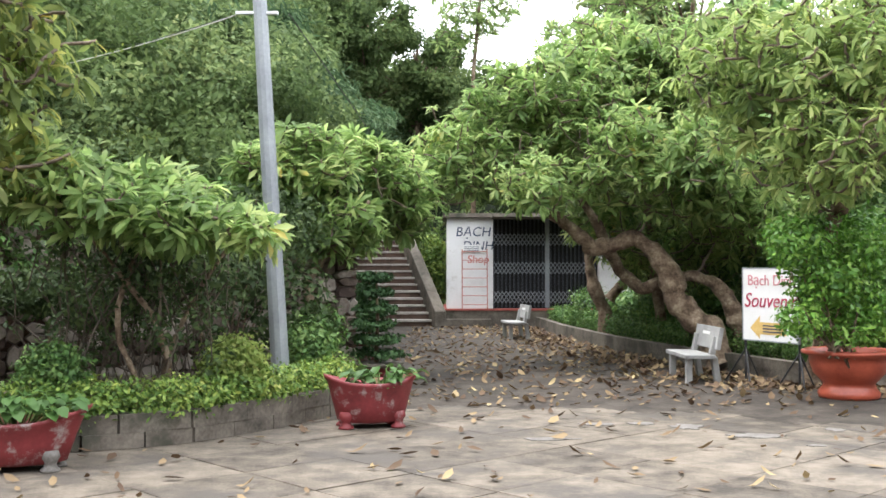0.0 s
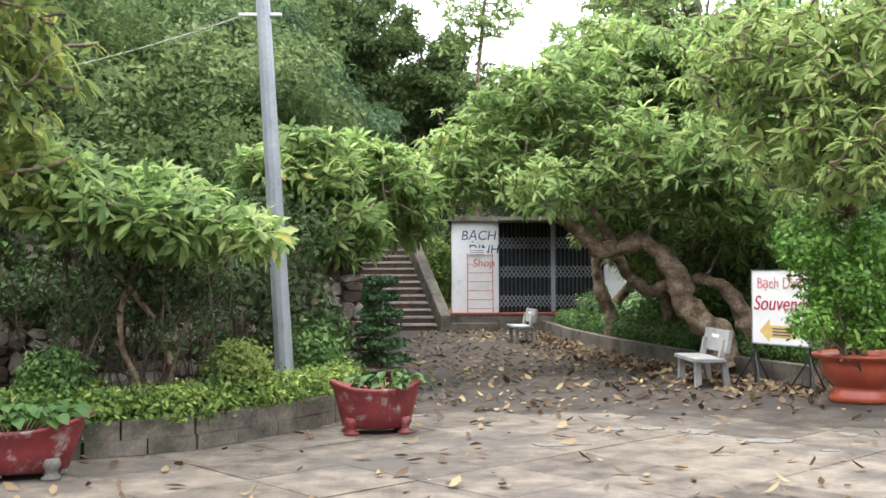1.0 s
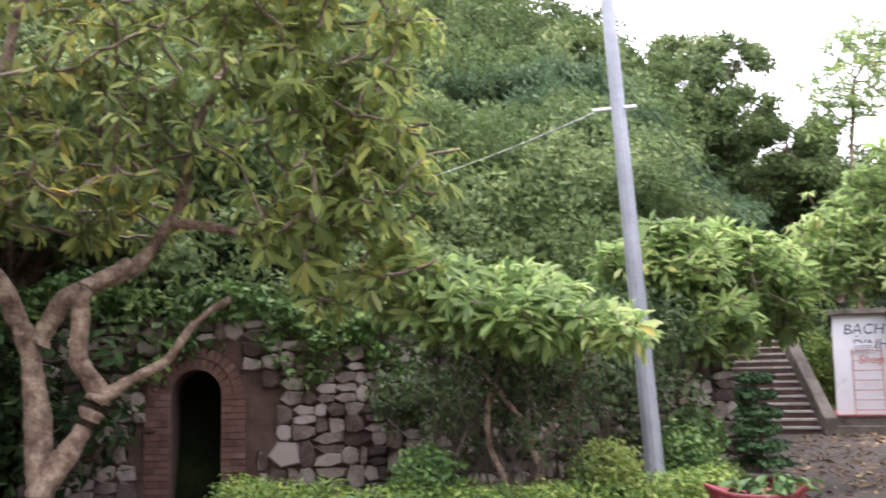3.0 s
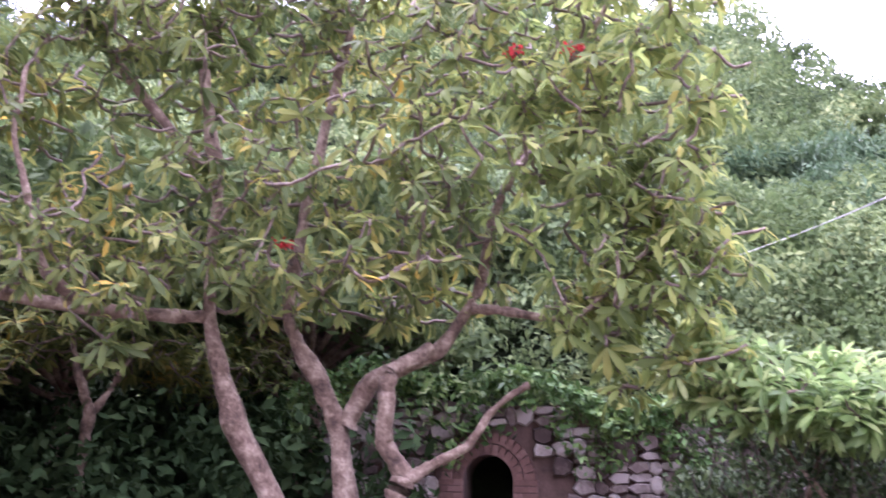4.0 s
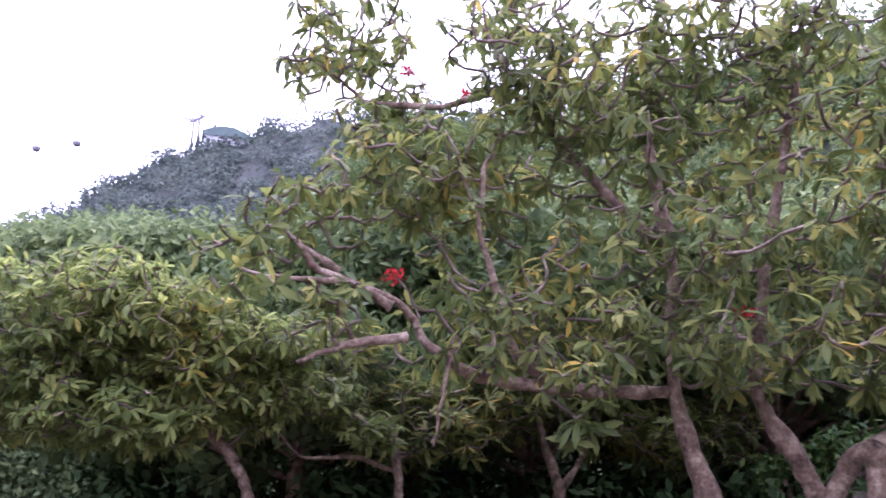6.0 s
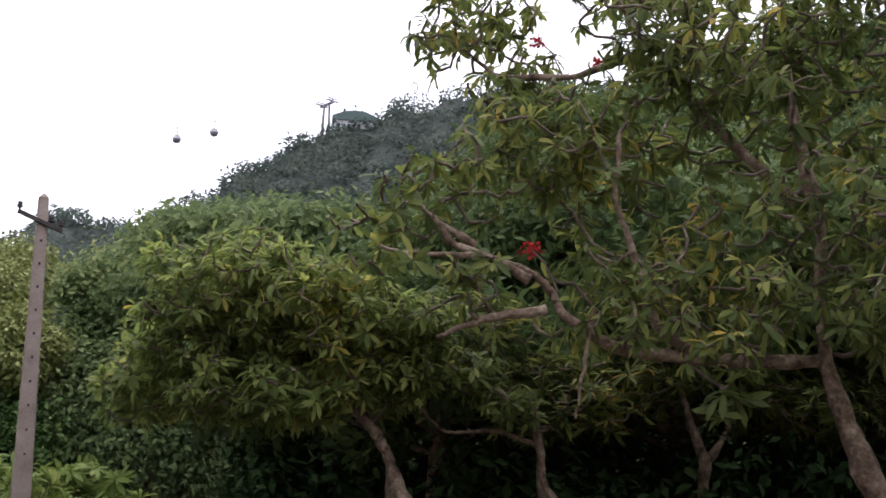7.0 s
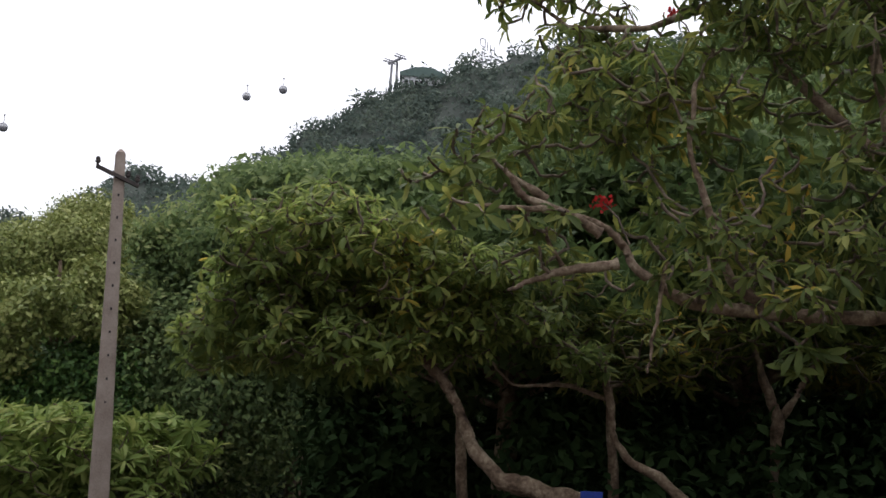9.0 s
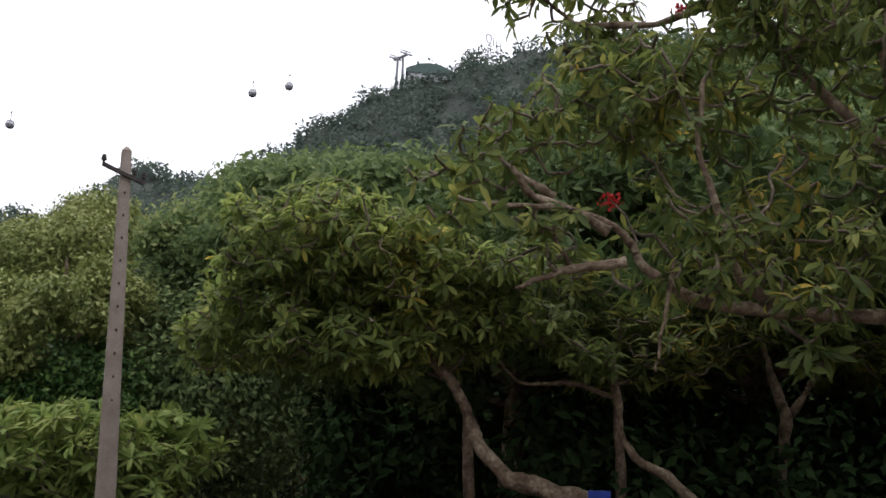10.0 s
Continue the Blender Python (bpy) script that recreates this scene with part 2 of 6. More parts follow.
VINE = grainy("dry_vine", [(0.3, (0.036, 0.027, 0.0192)), (0.7, (0.12, 0.096, 0.069))], 7, 0.9, 0.3, 40)
WIRE = grainy("pale_wire", [(0.3, (0.42, 0.42, 0.40)), (0.7, (0.58, 0.58, 0.55))], 6, 0.6, 0.0)
# Same haze tint, darker, for the slope between the far clumps.
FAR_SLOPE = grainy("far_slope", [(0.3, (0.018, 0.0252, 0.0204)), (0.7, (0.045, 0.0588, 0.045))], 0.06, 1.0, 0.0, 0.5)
# Shade under the young plumeria is put into these leaf colours.
SHADED_VINE = leafy("shaded_vine_leaf", [(0.0, (0.02, 0.036, 0.014)), (0.5, (0.05, 0.08, 0.03)), (0.9, (0.11, 0.155, 0.055))], 0.6, 0.3, 1.5, 0.6, 0.15)
WATTLE = grainy("gondola_grey", [(0.3, (0.12, 0.12, 0.14)), (0.7, (0.25, 0.25, 0.27))], 1, 0.4, 0.0)


# ---------------------------------------------------------------- mesh helpers
def empty(name, x=0, y=0, z=0, rz=0):
    ob = new(name)
    ob.matrix_world = pose(x, y, z, 0, 0, rz)
    return ob


def part(name, bm, mat, parent=None, label="", smooth=False):
    me = bpy.data.meshes.new(name)
    bm.to_mesh(me)
    bm.free()
    me.materials.append(mat)
    if smooth:
        me.shade_smooth()
    ob = new(name, me)
    ob.parent = parent
    return tagged(ob, label)


def raw(name, verts, faces, mat, parent=None, label="", smooth=False):
    me = bpy.data.meshes.new(name)
    verts = np.asarray(verts, np.float32).reshape(-1, 3)
    me.vertices.add(len(verts))
    me.vertices.foreach_set("co", verts.ravel())
    sizes = np.concatenate([np.full(len(f), f.shape[1]) for f in faces])
    flat = np.concatenate([f.ravel() for f in faces])
    me.loops.add(len(flat))
    me.loops.foreach_set("vertex_index", flat.astype(np.int32))
    me.polygons.add(len(sizes))
    starts = np.concatenate([[0], np.cumsum(sizes)[:-1]])
    me.polygons.foreach_set("loop_start", starts.astype(np.int32))
    me.update(calc_edges=True)
    me.validate()
    me.materials.append(mat)
    if smooth:
        me.shade_smooth()
    ob = new(name, me)
    ob.parent = parent
    return tagged(ob, label)


def box(bm, x0, x1, y0, y1, z0, z1, m=None, bevel=0.0):
    g = bmesh.ops.create_cube(bm, size=1, matrix=Matrix.Translation(((x0 + x1) / 2, (y0 + y1) / 2, (z0 + z1) / 2)) @ Matrix.Diagonal((x1 - x0, y1 - y0, z1 - z0, 1)))
    if bevel:
        edges = list({e for v in g["verts"] for e in v.link_edges})
        r = bmesh.ops.bevel(bm, geom=edges, offset=bevel, segments=2, affect="EDGES", profile=0.6)
        verts = list({v for f in r["faces"] for v in f.verts} | {v for v in g["verts"] if v.is_valid})
    else:
        verts = g["verts"]
    if m is not None:
        bmesh.ops.transform(bm, matrix=m, verts=verts)
    return verts


def lathe(bm, profile, sides=40, squash=1.0, m=None):
    rings = []
    for r, z in profile:
        ring = []
        for k in range(sides):
            a = 2 * math.pi * k / sides
            v = Vector((r * math.cos(a), squash * r * math.sin(a), z))
            ring.append(bm.verts.new(m @ v if m else v))
        rings.append(ring)
    for a, b in zip(rings, rings[1:]):
        for k in range(sides):
            bm.faces.new((a[k], a[(k + 1) % sides], b[(k + 1) % sides], b[k]))
    bm.faces.new(rings[0][::-1])
    bm.faces.new(rings[-1])


def tubes(paths, sides=7, rough=0.0):
    """Verts and faces of tapering tubes; each path is a list of (x, y, z, radius)."""
    V, Fq, base = [], [], 0
    ang = np.arange(sides) * 2 * np.pi / sides
    for path in paths:
        p = np.asarray(path, float)
        if len(p) < 2:
            continue
        d = np.gradient(p[:, :3], axis=0)
        d /= np.linalg.norm(d, axis=1)[:, None] + 1e-9
        ref = np.where(np.abs(d[:, 2:3]) > 0.9, [[1.0, 0, 0]], [[0, 0, 1.0]])
        u = np.cross(d, ref)
        u /= np.linalg.norm(u, axis=1)[:, None] + 1e-9
        w = np.cross(d, u)
        ring = p[:, None, :3] + p[:, None, 3:4] * (np.cos(ang)[None, :, None] * u[:, None] + np.sin(ang)[None, :, None] * w[:, None])
        if rough:
            bump = np.random.default_rng(len(p)).normal(size=(len(p), sides, 1))
            for _ in range(3):
                bump = (np.roll(bump, 1, 1) + 2 * bump + np.roll(bump, -1, 1)) / 3
                bump[1:-1] = (bump[:-2] + bump[1:-1] + bump[2:]) / 2.4
            ring = ring + bump * rough * (ring - p[:, None, :3])
        V.append(ring.reshape(-1, 3))
        n = len(p)
        i = np.arange(n - 1)[:, None] * sides
        k = np.arange(sides)[None]
        k2 = (k + 1) % sides
        Fq.append(base + np.stack([i + k, i + k2, i + sides + k2, i + sides + k], -1).reshape(-1, 4))
        base += n * sides
    return np.concatenate(V), [np.concatenate(Fq)]


def unit(v):
    return v / (np.linalg.norm(v, axis=-1, keepdims=True) + 1e-9)


def blades(base, way, up, length, width, droop, rng):
    """Long leaves with a folded midrib and a bend: eight corners each. base, way, up: N x 3; length, width, droop: N."""
    side = unit(np.cross(way, up))
    nrm = np.cross(side, way)
    L, Wd, D = length[:, None], width[:, None], droop[:, None]
    c1 = base + way * L * 0.35 + nrm * L * D * 0.10
    c2 = base + way * L * 0.72 - nrm * L * D * 0.12
    tip = base + way * L - nrm * L * D * 0.45
    fold = nrm * Wd * 0.16
    V = np.stack([base, c1 - side * Wd * 0.36 + fold, c1, c1 + side * Wd * 0.36 + fold, c2 - side * Wd * 0.5 + fold, c2, c2 + side * Wd * 0.5 + fold, tip], 1)
    i = np.arange(len(base))[:, None] * 8
    quads = np.concatenate([i + np.array([[1, 2, 5, 4]]), i + np.array([[2, 3, 6, 5]])])
    tris = np.concatenate([i + np.array([[0, 2, 1]]), i + np.array([[0, 3, 2]]), i + np.array([[4, 5, 7]]), i + np.array([[5, 6, 7]])])
    return V.reshape(-1, 3), [quads, tris]


def flakes(centre, way, nrm, length, width):
    """Small leaves of four corners, folded along the midrib."""
    side = unit(np.cross(way, nrm))
    L, Wd = length[:, None], width[:, None]
    V = np.stack([centre - way * L / 2, centre + side * Wd / 2 + nrm * Wd * 0.2, centre + way * L / 2, centre - side * Wd / 2 + nrm * Wd * 0.2], 1)
    i = np.arange(len(centre))[:, None] * 4
    return V.reshape(-1, 3), [np.concatenate([i + np.array([[0, 1, 2]]), i + np.array([[0, 2, 3]])])]


def scatter_dirs(n, rng):
    return unit(rng.normal(size=(n, 3)))


def clump_leaves(centres, radii, count, size, rng, shell=0.55, flat=0.75, facing=None):
    """Leaves over the outer part of many round clumps; centres N x 3, radii N (or N x 3)."""
    radii = np.asarray(radii, float)
    if radii.ndim == 1:
        radii = np.stack([radii, radii, radii * flat], 1)
    k = rng.choice(len(centres), count, p=(r3 := radii.prod(1) ** (2 / 3)) / r3.sum())
    d = scatter_dirs(count, rng)
    if facing is not None:
        d = np.where((d * facing[k]).sum(1, keepdims=True) < -0.15, -d, d)
    r = shell + (1 - shell) * rng.random(count) ** 0.6
    r *= 1 + 0.16 * rng.normal(size=count)
    pos = centres[k] + d * radii[k] * r[:, None]
    nrm = unit(d * 0.7 + np.array([0, 0, 0.6]) + 0.55 * rng.normal(size=(count, 3)))
    way = unit(np.cross(nrm, scatter_dirs(count, rng)) - np.array([0, 0, 0.25]))
    s = (size[k] if np.ndim(size) else size) * (0.6 + 0.8 * rng.random(count))
    return flakes(pos, way, nrm, s, s * 0.48)


def blobs_points(blobs, n, rng, depth=1.0, inner=0.35):
    """Points in a crown made of overlapping ellipsoids (x, y, z, half width, half height)."""
    b = np.array(blobs, float)
    vol = b[:, 3] ** 2 * b[:, 4]
    k = rng.choice(len(b), n, p=vol ** 0.8 / (vol ** 0.8).sum())
    d = scatter_dirs(n, rng)
    r = inner + (1.05 - inner) * rng.random(n) ** 0.55
    return b[k, :3] + d * np.stack([b[k, 3], b[k, 3] * depth, b[k, 4]], 1) * r[:, None]


def grow(limbs, tips, rng, twig_r=0.013):
    """Branches from the given limbs out to every tip: each tip joins the nearest wood so far. Returns tapering paths and the way of each tip."""
    nodes, rad = [], []
    paths = []
    for limb, r0, r1 in limbs:
        p = np.array(limb, float)
        t = np.linspace(0, len(p) - 1, 9 * len(p))
        q = np.stack([np.interp(t, np.arange(len(p)), p[:, k]) for k in range(3)], 1)
        for _ in range(3):
            q[1:-1] = (q[:-2] + 2 * q[1:-1] + q[2:]) / 4
        wob = np.cumsum(rng.normal(size=q.shape) * 0.008, axis=0)
        q = q + wob * np.linspace(0, 1, len(q))[:, None]
        lump = np.convolve(rng.normal(size=len(q) + 8), np.ones(9) / 9, 'valid')
        r = np.linspace(r0, r1, len(q)) * (1 + 0.32 * lump)
        r[0] *= 1.25
        paths.append(np.c_[q, r])
        nodes.append(q[len(q) // 4:])
        rad.append(r[len(q) // 4:])
    N, R = np.concatenate(nodes), np.concatenate(rad)
    gap = np.array([np.linalg.norm(N - t, axis=1).min() for t in tips])
    order = np.argsort(gap)
    ways = np.zeros((len(tips), 3))
    bufN, bufR = np.zeros((len(N) + 3 * len(tips), 3)), np.zeros(len(N) + 3 * len(tips))
    bufN[:len(N)], bufR[:len(N)], n = N, R, len(N)
    for i in order:
        tip = tips[i]
        off = tip - bufN[:n]
        dist = np.linalg.norm(off, axis=1)
        k = np.argmin(dist + 0.5 * np.maximum(0, -off[:, 2]))
        a, far = bufN[k], dist[k]
        r0 = min(bufR[k] * 0.75, 0.014 + 0.026 * far)
        mid = (a + tip) / 2 + rng.normal(size=3) * far * 0.10 + np.array([0, 0, -0.10 * far])
        q = np.stack([a, (a + mid) / 2 + rng.normal(size=3) * 0.03 * far, mid, (mid + tip) / 2 + np.array([0, 0, -0.02 * far]), tip])
        r = np.linspace(max(r0, twig_r), twig_r, 5)
        paths.append(np.c_[q, r])
        bufN[n:n + 3], bufR[n:n + 3] = q[2:], r[2:]
        n += 3
        ways[i] = tip - mid
    return paths, unit(ways)


def rosettes(tips, ways, rng, per=12, length=0.26, width=0.075, lift=0.45, sag=0.0):
    n = len(tips)
    axis = unit(ways + np.array([0, 0, 0.75]) + 0.25 * rng.normal(size=(n, 3)))
    k = np.repeat(np.arange(n), per)
    ax = axis[k]
    s = unit(np.cross(ax, scatter_dirs(len(k), rng)))
    rise = lift * (rng.random(len(k)) * 2.2 - 0.5)
    way = unit(s + ax * rise[:, None] - np.array([0, 0, 1.0]) * (sag * rng.random(len(k)))[:, None])
    size = length * (0.6 + 0.6 * rng.random(len(k))) * np.repeat(0.8 + 0.4 * rng.random(n), per)
    base = tips[k] - ax * (0.07 * rng.random(len(k)))[:, None]
    return blades(base, way, ax, size, size * (width / length) * (0.85 + 0.3 * rng.random(len(k))), 0.1 + 0.6 * rng.random(len(k)), rng)


def plumeria(name, label, limbs, blobs, count, seed, mat, per=12, length=0.26, depth=1.0, inner=0.3, lift=0.45, twig=0.013, sag=0.0, slim=0.23):
    rng = np.random.default_rng(seed)
    root = limbs[0][0][0]
    tree = empty(name, *root)
    tagged(tree, label, "tree", "plumeria trees")
    tips = blobs_points(blobs, count, rng, depth, inner)
    paths, ways = grow(limbs, tips, rng, twig)
    o = np.array(root)
    for k, path in enumerate(paths[:len(limbs)]):
        V, Fc = tubes([path], 14, 0.1)
        raw("trunk" if path[0][2] < 0.3 else "limb", V - o, Fc, BARK, tree, smooth=True)
    V, Fc = tubes(paths[len(limbs):], 4)
    tagged(raw("twig_wood", V - o, Fc, TWIG, tree, smooth=True), kind="stuff")
    V, Fc = rosettes(tips, ways, rng, per, length, length * slim, lift, sag)
    tagged(raw("crown", V - o, Fc, mat, tree), kind="stuff")
    return tree, tips


def bush(name, label, blobs, count, size, seed, mat, category="shrub", group="", stems=True, base_z=0.0):
    rng = np.random.default_rng(seed)
    b = np.array(blobs, float)
    foot = (float(b[:, 0].mean()), float(b[:, 1].mean()), base_z)
    thing = tagged(empty(name, *foot), label, category, group)
    o = np.array(foot)
    if stems:
        paths = []
        for x, y, z, w, h in b:
            for _ in range(3):
                e = np.array([x, y, z]) + rng.normal(size=3) * np.array([w, w, h]) * 0.35
                s = o + rng.normal(size=3) * np.array([0.08, 0.08, 0])
                m = (s + e) / 2 + rng.normal(size=3) * 0.08
                paths.append([(*s, 0.016), (*m, 0.011), (*e, 0.005)])
        V, Fc = tubes(paths, 6)
        tagged(raw("stem_wood", V - o, Fc, BARK, thing, smooth=True), kind="stuff")
    V, Fc = clump_leaves(b[:, :3], np.stack([b[:, 3], b[:, 3], b[:, 4]], 1), count, size, rng)
    tagged(raw("crown", V - o, Fc, mat, thing), kind="stuff")
    return thing


# ---------------------------------------------------------------- ground, paving and far land
def crest(az):
    """Height angle of the wooded slope's edge, by degrees to the left of the way to the shop."""
    return np.interp(az, [-60, -25, -12, -3, 0, 5, 9, 13, 19, 33, 50, 60, 66, 72, 80, 95], [6, 8, 8, 8.5, 9, 11.5, 14, 17, 20.5, 23.5, 22.5, 19, 15, 9, 6, 5])


def foot_of_slope(az):
    return np.interp(az, [-60, -12, -4, 5.6, 8, 10, 34, 40, 60, 75, 95], [32, 36, 38, 34, 17, 15.3, 13.9, 20, 22, 26, 30])


def slope_point(az, s):
    """A point of the slope: s runs from 0 at its foot to 1 at its edge and falls away behind."""
    r0 = foot_of_slope(az)
    r1 = r0 + 30
    r = r0 + (r1 - r0) * s
    top = 1.5 + r1 * np.tan(np.radians(crest(az)))
    low = np.interp(az, [-60, 6, 9, 36, 42, 95], [0.0, 0.0, 2.0, 2.0, 0.4, 0.2])
    z = low + (top - low) * np.clip(s, 0, 1) ** 0.85 - np.maximum(0, s - 1) * 6
    a = np.radians(az)
    return np.stack([-np.sin(a) * r, np.cos(a) * r, z], -1)


def grid_mesh(name, P, mat, label="", kind="structure"):
    n, m = P.shape[:2]
    i = np.arange(n - 1)[:, None] * m + np.arange(m - 1)[None]
    f = np.stack([i, i + 1, i + m + 1, i + m], -1).reshape(-1, 4)
    return tagged(raw(name, P.reshape(-1, 3), [f], mat, smooth=True), label, kind=kind)


rng = np.random.default_rng(4)
bm = bmesh.new()
bmesh.ops.create_circle(bm, cap_ends=True, segments=64, radius=1500, matrix=Matrix.Translation((0, 0, -0.06)))
tagged(part("ground", bm, EARTH), "dark bare earth under the trees", "ground", kind="structure")

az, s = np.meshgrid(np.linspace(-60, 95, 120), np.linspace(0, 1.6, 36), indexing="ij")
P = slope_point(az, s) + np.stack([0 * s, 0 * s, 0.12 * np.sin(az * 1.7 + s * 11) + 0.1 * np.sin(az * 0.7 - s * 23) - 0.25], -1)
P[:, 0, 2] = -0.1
grid_mesh("hill", P, SLOPE_SHADE, "steep wooded slope behind the stone wall, coloured near-black for leaf shade")
V, Fc, used = [], [], 0
for lo, hi, n, leaves, leaf, span in ((-2, 66, 560, 300000, 0.205, 1.05), (5, 50, 230, 90000, 0.19, 0.2), (-58, -2, 170, 28000, 0.36, 1.05), (66, 92, 100, 60000, 0.2, 1.05)):
    a, q = rng.uniform(lo, hi, n), rng.random(n) ** 0.85 * span
    big = (0.55 + 1.5 * rng.random(n) ** 2.2) * (0.75 + 0.75 * q)
    mid = slope_point(a, q)
    mid[:, 2] += big * 0.1
    out = unit(np.stack([np.sin(np.radians(a)) * 0.6, -np.cos(np.radians(a)) * 0.6, np.full(n, 0.8)], 1))
    k = np.repeat(np.arange(n), 13)
    d = scatter_dirs(len(k), rng)
    d = np.where((d * out[k]).sum(1, keepdims=True) < 0, -d, d)
    c = mid[k] + d * big[k, None] * (0.55 + 0.5 * rng.random((len(k), 1))) * [1, 1, 0.9]
    size = big[k] * (0.22 + 0.2 * rng.random(len(k)))
    far = np.hypot(c[:, 0], c[:, 1])
    v, f = clump_leaves(c, size, leaves, leaf * np.clip(0.32 + far / 48, 0.55, 1.2), rng, 0.6, 0.85, d)
    V.append(v.reshape(-1, 4, 3))
V = np.concatenate(V)
m = V.mean(1)
wave = np.sin(m[:, 0] * 0.55 + 1.3) + np.sin(m[:, 1] * 0.43 + m[:, 2] * 0.9) + np.sin(m[:, 0] * 1.1 - m[:, 2] * 1.3)
for keep, mat, label in ((wave > (edge := 0.11 * m[:, 2] - 1.4), FOREST, "dense green shrubs and creepers covering the slope"), (wave <= edge, DARK_WOOD, "darker green creepers among the shrubs of the slope")):
    v = V[keep].reshape(-1, 3)
    i = np.arange(len(v) // 4)[:, None] * 4
    tagged(raw("hillside_shrubs", v, [np.concatenate([i + np.array([[0, 1, 2]]), i + np.array([[0, 2, 3]])])], mat), label, "shrubs", kind="stuff")


def mountain(name, label, ridge, r_mid, seed, count, leaf):
    """A far wooded mountain: ridge gives degrees to the left and height angles."""
    rg = np.random.default_rng(seed)
    A, E = np.array(ridge, float).T
    aa, ss = np.meshgrid(np.linspace(A[0], A[-1], 80), np.linspace(0, 2, 30), indexing="ij")

    def at(aa, ss):
        r = r_mid * (0.55 + 0.45 * ss)
        z = np.interp(aa, A, r_mid * np.tan(np.radians(E))) * np.where(ss < 1, ss ** 0.9, 1 - (ss - 1) * 0.8)
        z = z + 0.006 * r_mid * np.sin(aa * 2.1 + ss * 9) * np.minimum(ss, 0.9)
        b = np.radians(aa)
        return np.stack([-np.sin(b) * r, np.cos(b) * r, z - 1], -1)

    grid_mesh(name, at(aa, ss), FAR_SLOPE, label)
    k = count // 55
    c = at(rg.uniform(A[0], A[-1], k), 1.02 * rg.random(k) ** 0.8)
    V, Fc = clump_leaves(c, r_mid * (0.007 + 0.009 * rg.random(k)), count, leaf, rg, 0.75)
    tagged(raw(name + "_wood", V, Fc, WOOD_FAR), "far green wood covering the mountain, tinted blue-grey for haze", "forest", kind="stuff")


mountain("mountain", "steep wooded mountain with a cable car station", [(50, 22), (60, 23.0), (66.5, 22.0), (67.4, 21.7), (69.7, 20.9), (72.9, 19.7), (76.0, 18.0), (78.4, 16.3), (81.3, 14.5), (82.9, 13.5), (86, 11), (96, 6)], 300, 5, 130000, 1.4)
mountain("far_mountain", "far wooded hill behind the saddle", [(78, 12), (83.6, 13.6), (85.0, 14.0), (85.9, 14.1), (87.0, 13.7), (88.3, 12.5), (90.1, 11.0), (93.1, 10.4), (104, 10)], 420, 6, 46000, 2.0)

# paving: worn slabs in front, old cement towards the shop
pavement = tagged(empty("pavement", 0, 0, 0), "weathered concrete slab paving strewn with leaves", "pavement", kind="structure")
bm = bmesh.new()
box(bm, -14, 10, -8, 30, -0.05, -0.008)
part("bedding", bm, PAVING, pavement)
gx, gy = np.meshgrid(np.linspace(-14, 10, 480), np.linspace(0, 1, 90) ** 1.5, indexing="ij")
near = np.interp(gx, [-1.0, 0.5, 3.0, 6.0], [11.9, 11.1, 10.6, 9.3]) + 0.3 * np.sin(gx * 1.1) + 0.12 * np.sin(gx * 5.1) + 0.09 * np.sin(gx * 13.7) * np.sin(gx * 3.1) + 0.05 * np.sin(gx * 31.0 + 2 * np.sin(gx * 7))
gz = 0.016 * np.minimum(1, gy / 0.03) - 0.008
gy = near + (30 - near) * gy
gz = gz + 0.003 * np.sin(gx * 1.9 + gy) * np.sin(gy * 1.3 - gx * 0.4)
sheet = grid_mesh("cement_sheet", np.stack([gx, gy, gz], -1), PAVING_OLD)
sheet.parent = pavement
rs = random.Random(5)
shapes = []
for k in range(6):
    bm = bmesh.new()
    box(bm, -0.436, 0.436, -0.436, 0.436, -0.04, 0.0, bevel=0.006)
    for v in bm.verts:
        v.co.x += rs.uniform(-0.004, 0.004)
        v.co.y += rs.uniform(-0.004, 0.004)
        v.co.z += rs.uniform(-0.002, 0.002)
    me = bpy.data.meshes.new("slab")
    bm.to_mesh(me)
    bm.free()
    me.materials.append(PAVING)
    shapes.append(me)
turn = pose(0.13, 0.3, 0, 0, 0, 43)
for i in range(-16, 24):
    for j in range(-16, 24):
        x, y, _ = turn @ Vector((i * 0.88, j * 0.88, 0))
        if -7 < x < 7.5 and -1.5 < y < 12.7:
            ob = new("slab", rs.choice(shapes))
            ob.parent = pavement
            ob.matrix_basis = pose(x, y, rs.uniform(-0.004, 0.003), 0, 0, 43 + rs.choice((0, 90, 180, 270)))


def patch(x, y, w, d, seed):
    """A thin worn patch of paler cement with a ragged edge."""
    rp = random.Random(seed)
    bm = bmesh.new()
    rim = [bm.verts.new((x + w * math.cos(a) * (s := rp.uniform(0.55, 1.0)), y + d * math.sin(a) * s, 0.007)) for a in np.linspace(0, 2 * math.pi, 22, endpoint=False)]
    bm.faces.new(rim)
    g = bmesh.ops.extrude_face_region(bm, geom=bm.faces[:])
    bmesh.ops.translate(bm, verts=[v for v in g["geom"] if isinstance(v, bmesh.types.BMVert)], vec=(0, 0, -0.012))
    bmesh.ops.recalc_face_normals(bm, faces=bm.faces)
    part("cement_patch", bm, PUDDLE, pavement, "pale worn patch of cement")


for k, (x, y, w, d) in enumerate(((2.85, 9.55, 0.3, 0.15), (2.35, 10.1, 0.2, 0.2), (0.95, 9.35, 0.3, 0.1), (1.95, 10.3, 0.16, 0.12), (3.7, 9.9, 0.12, 0.12), (1.5, 10.25, 0.2, 0.1), (3.2, 9.0, 0.1, 0.06))):
    patch(x, y, w, d, k)


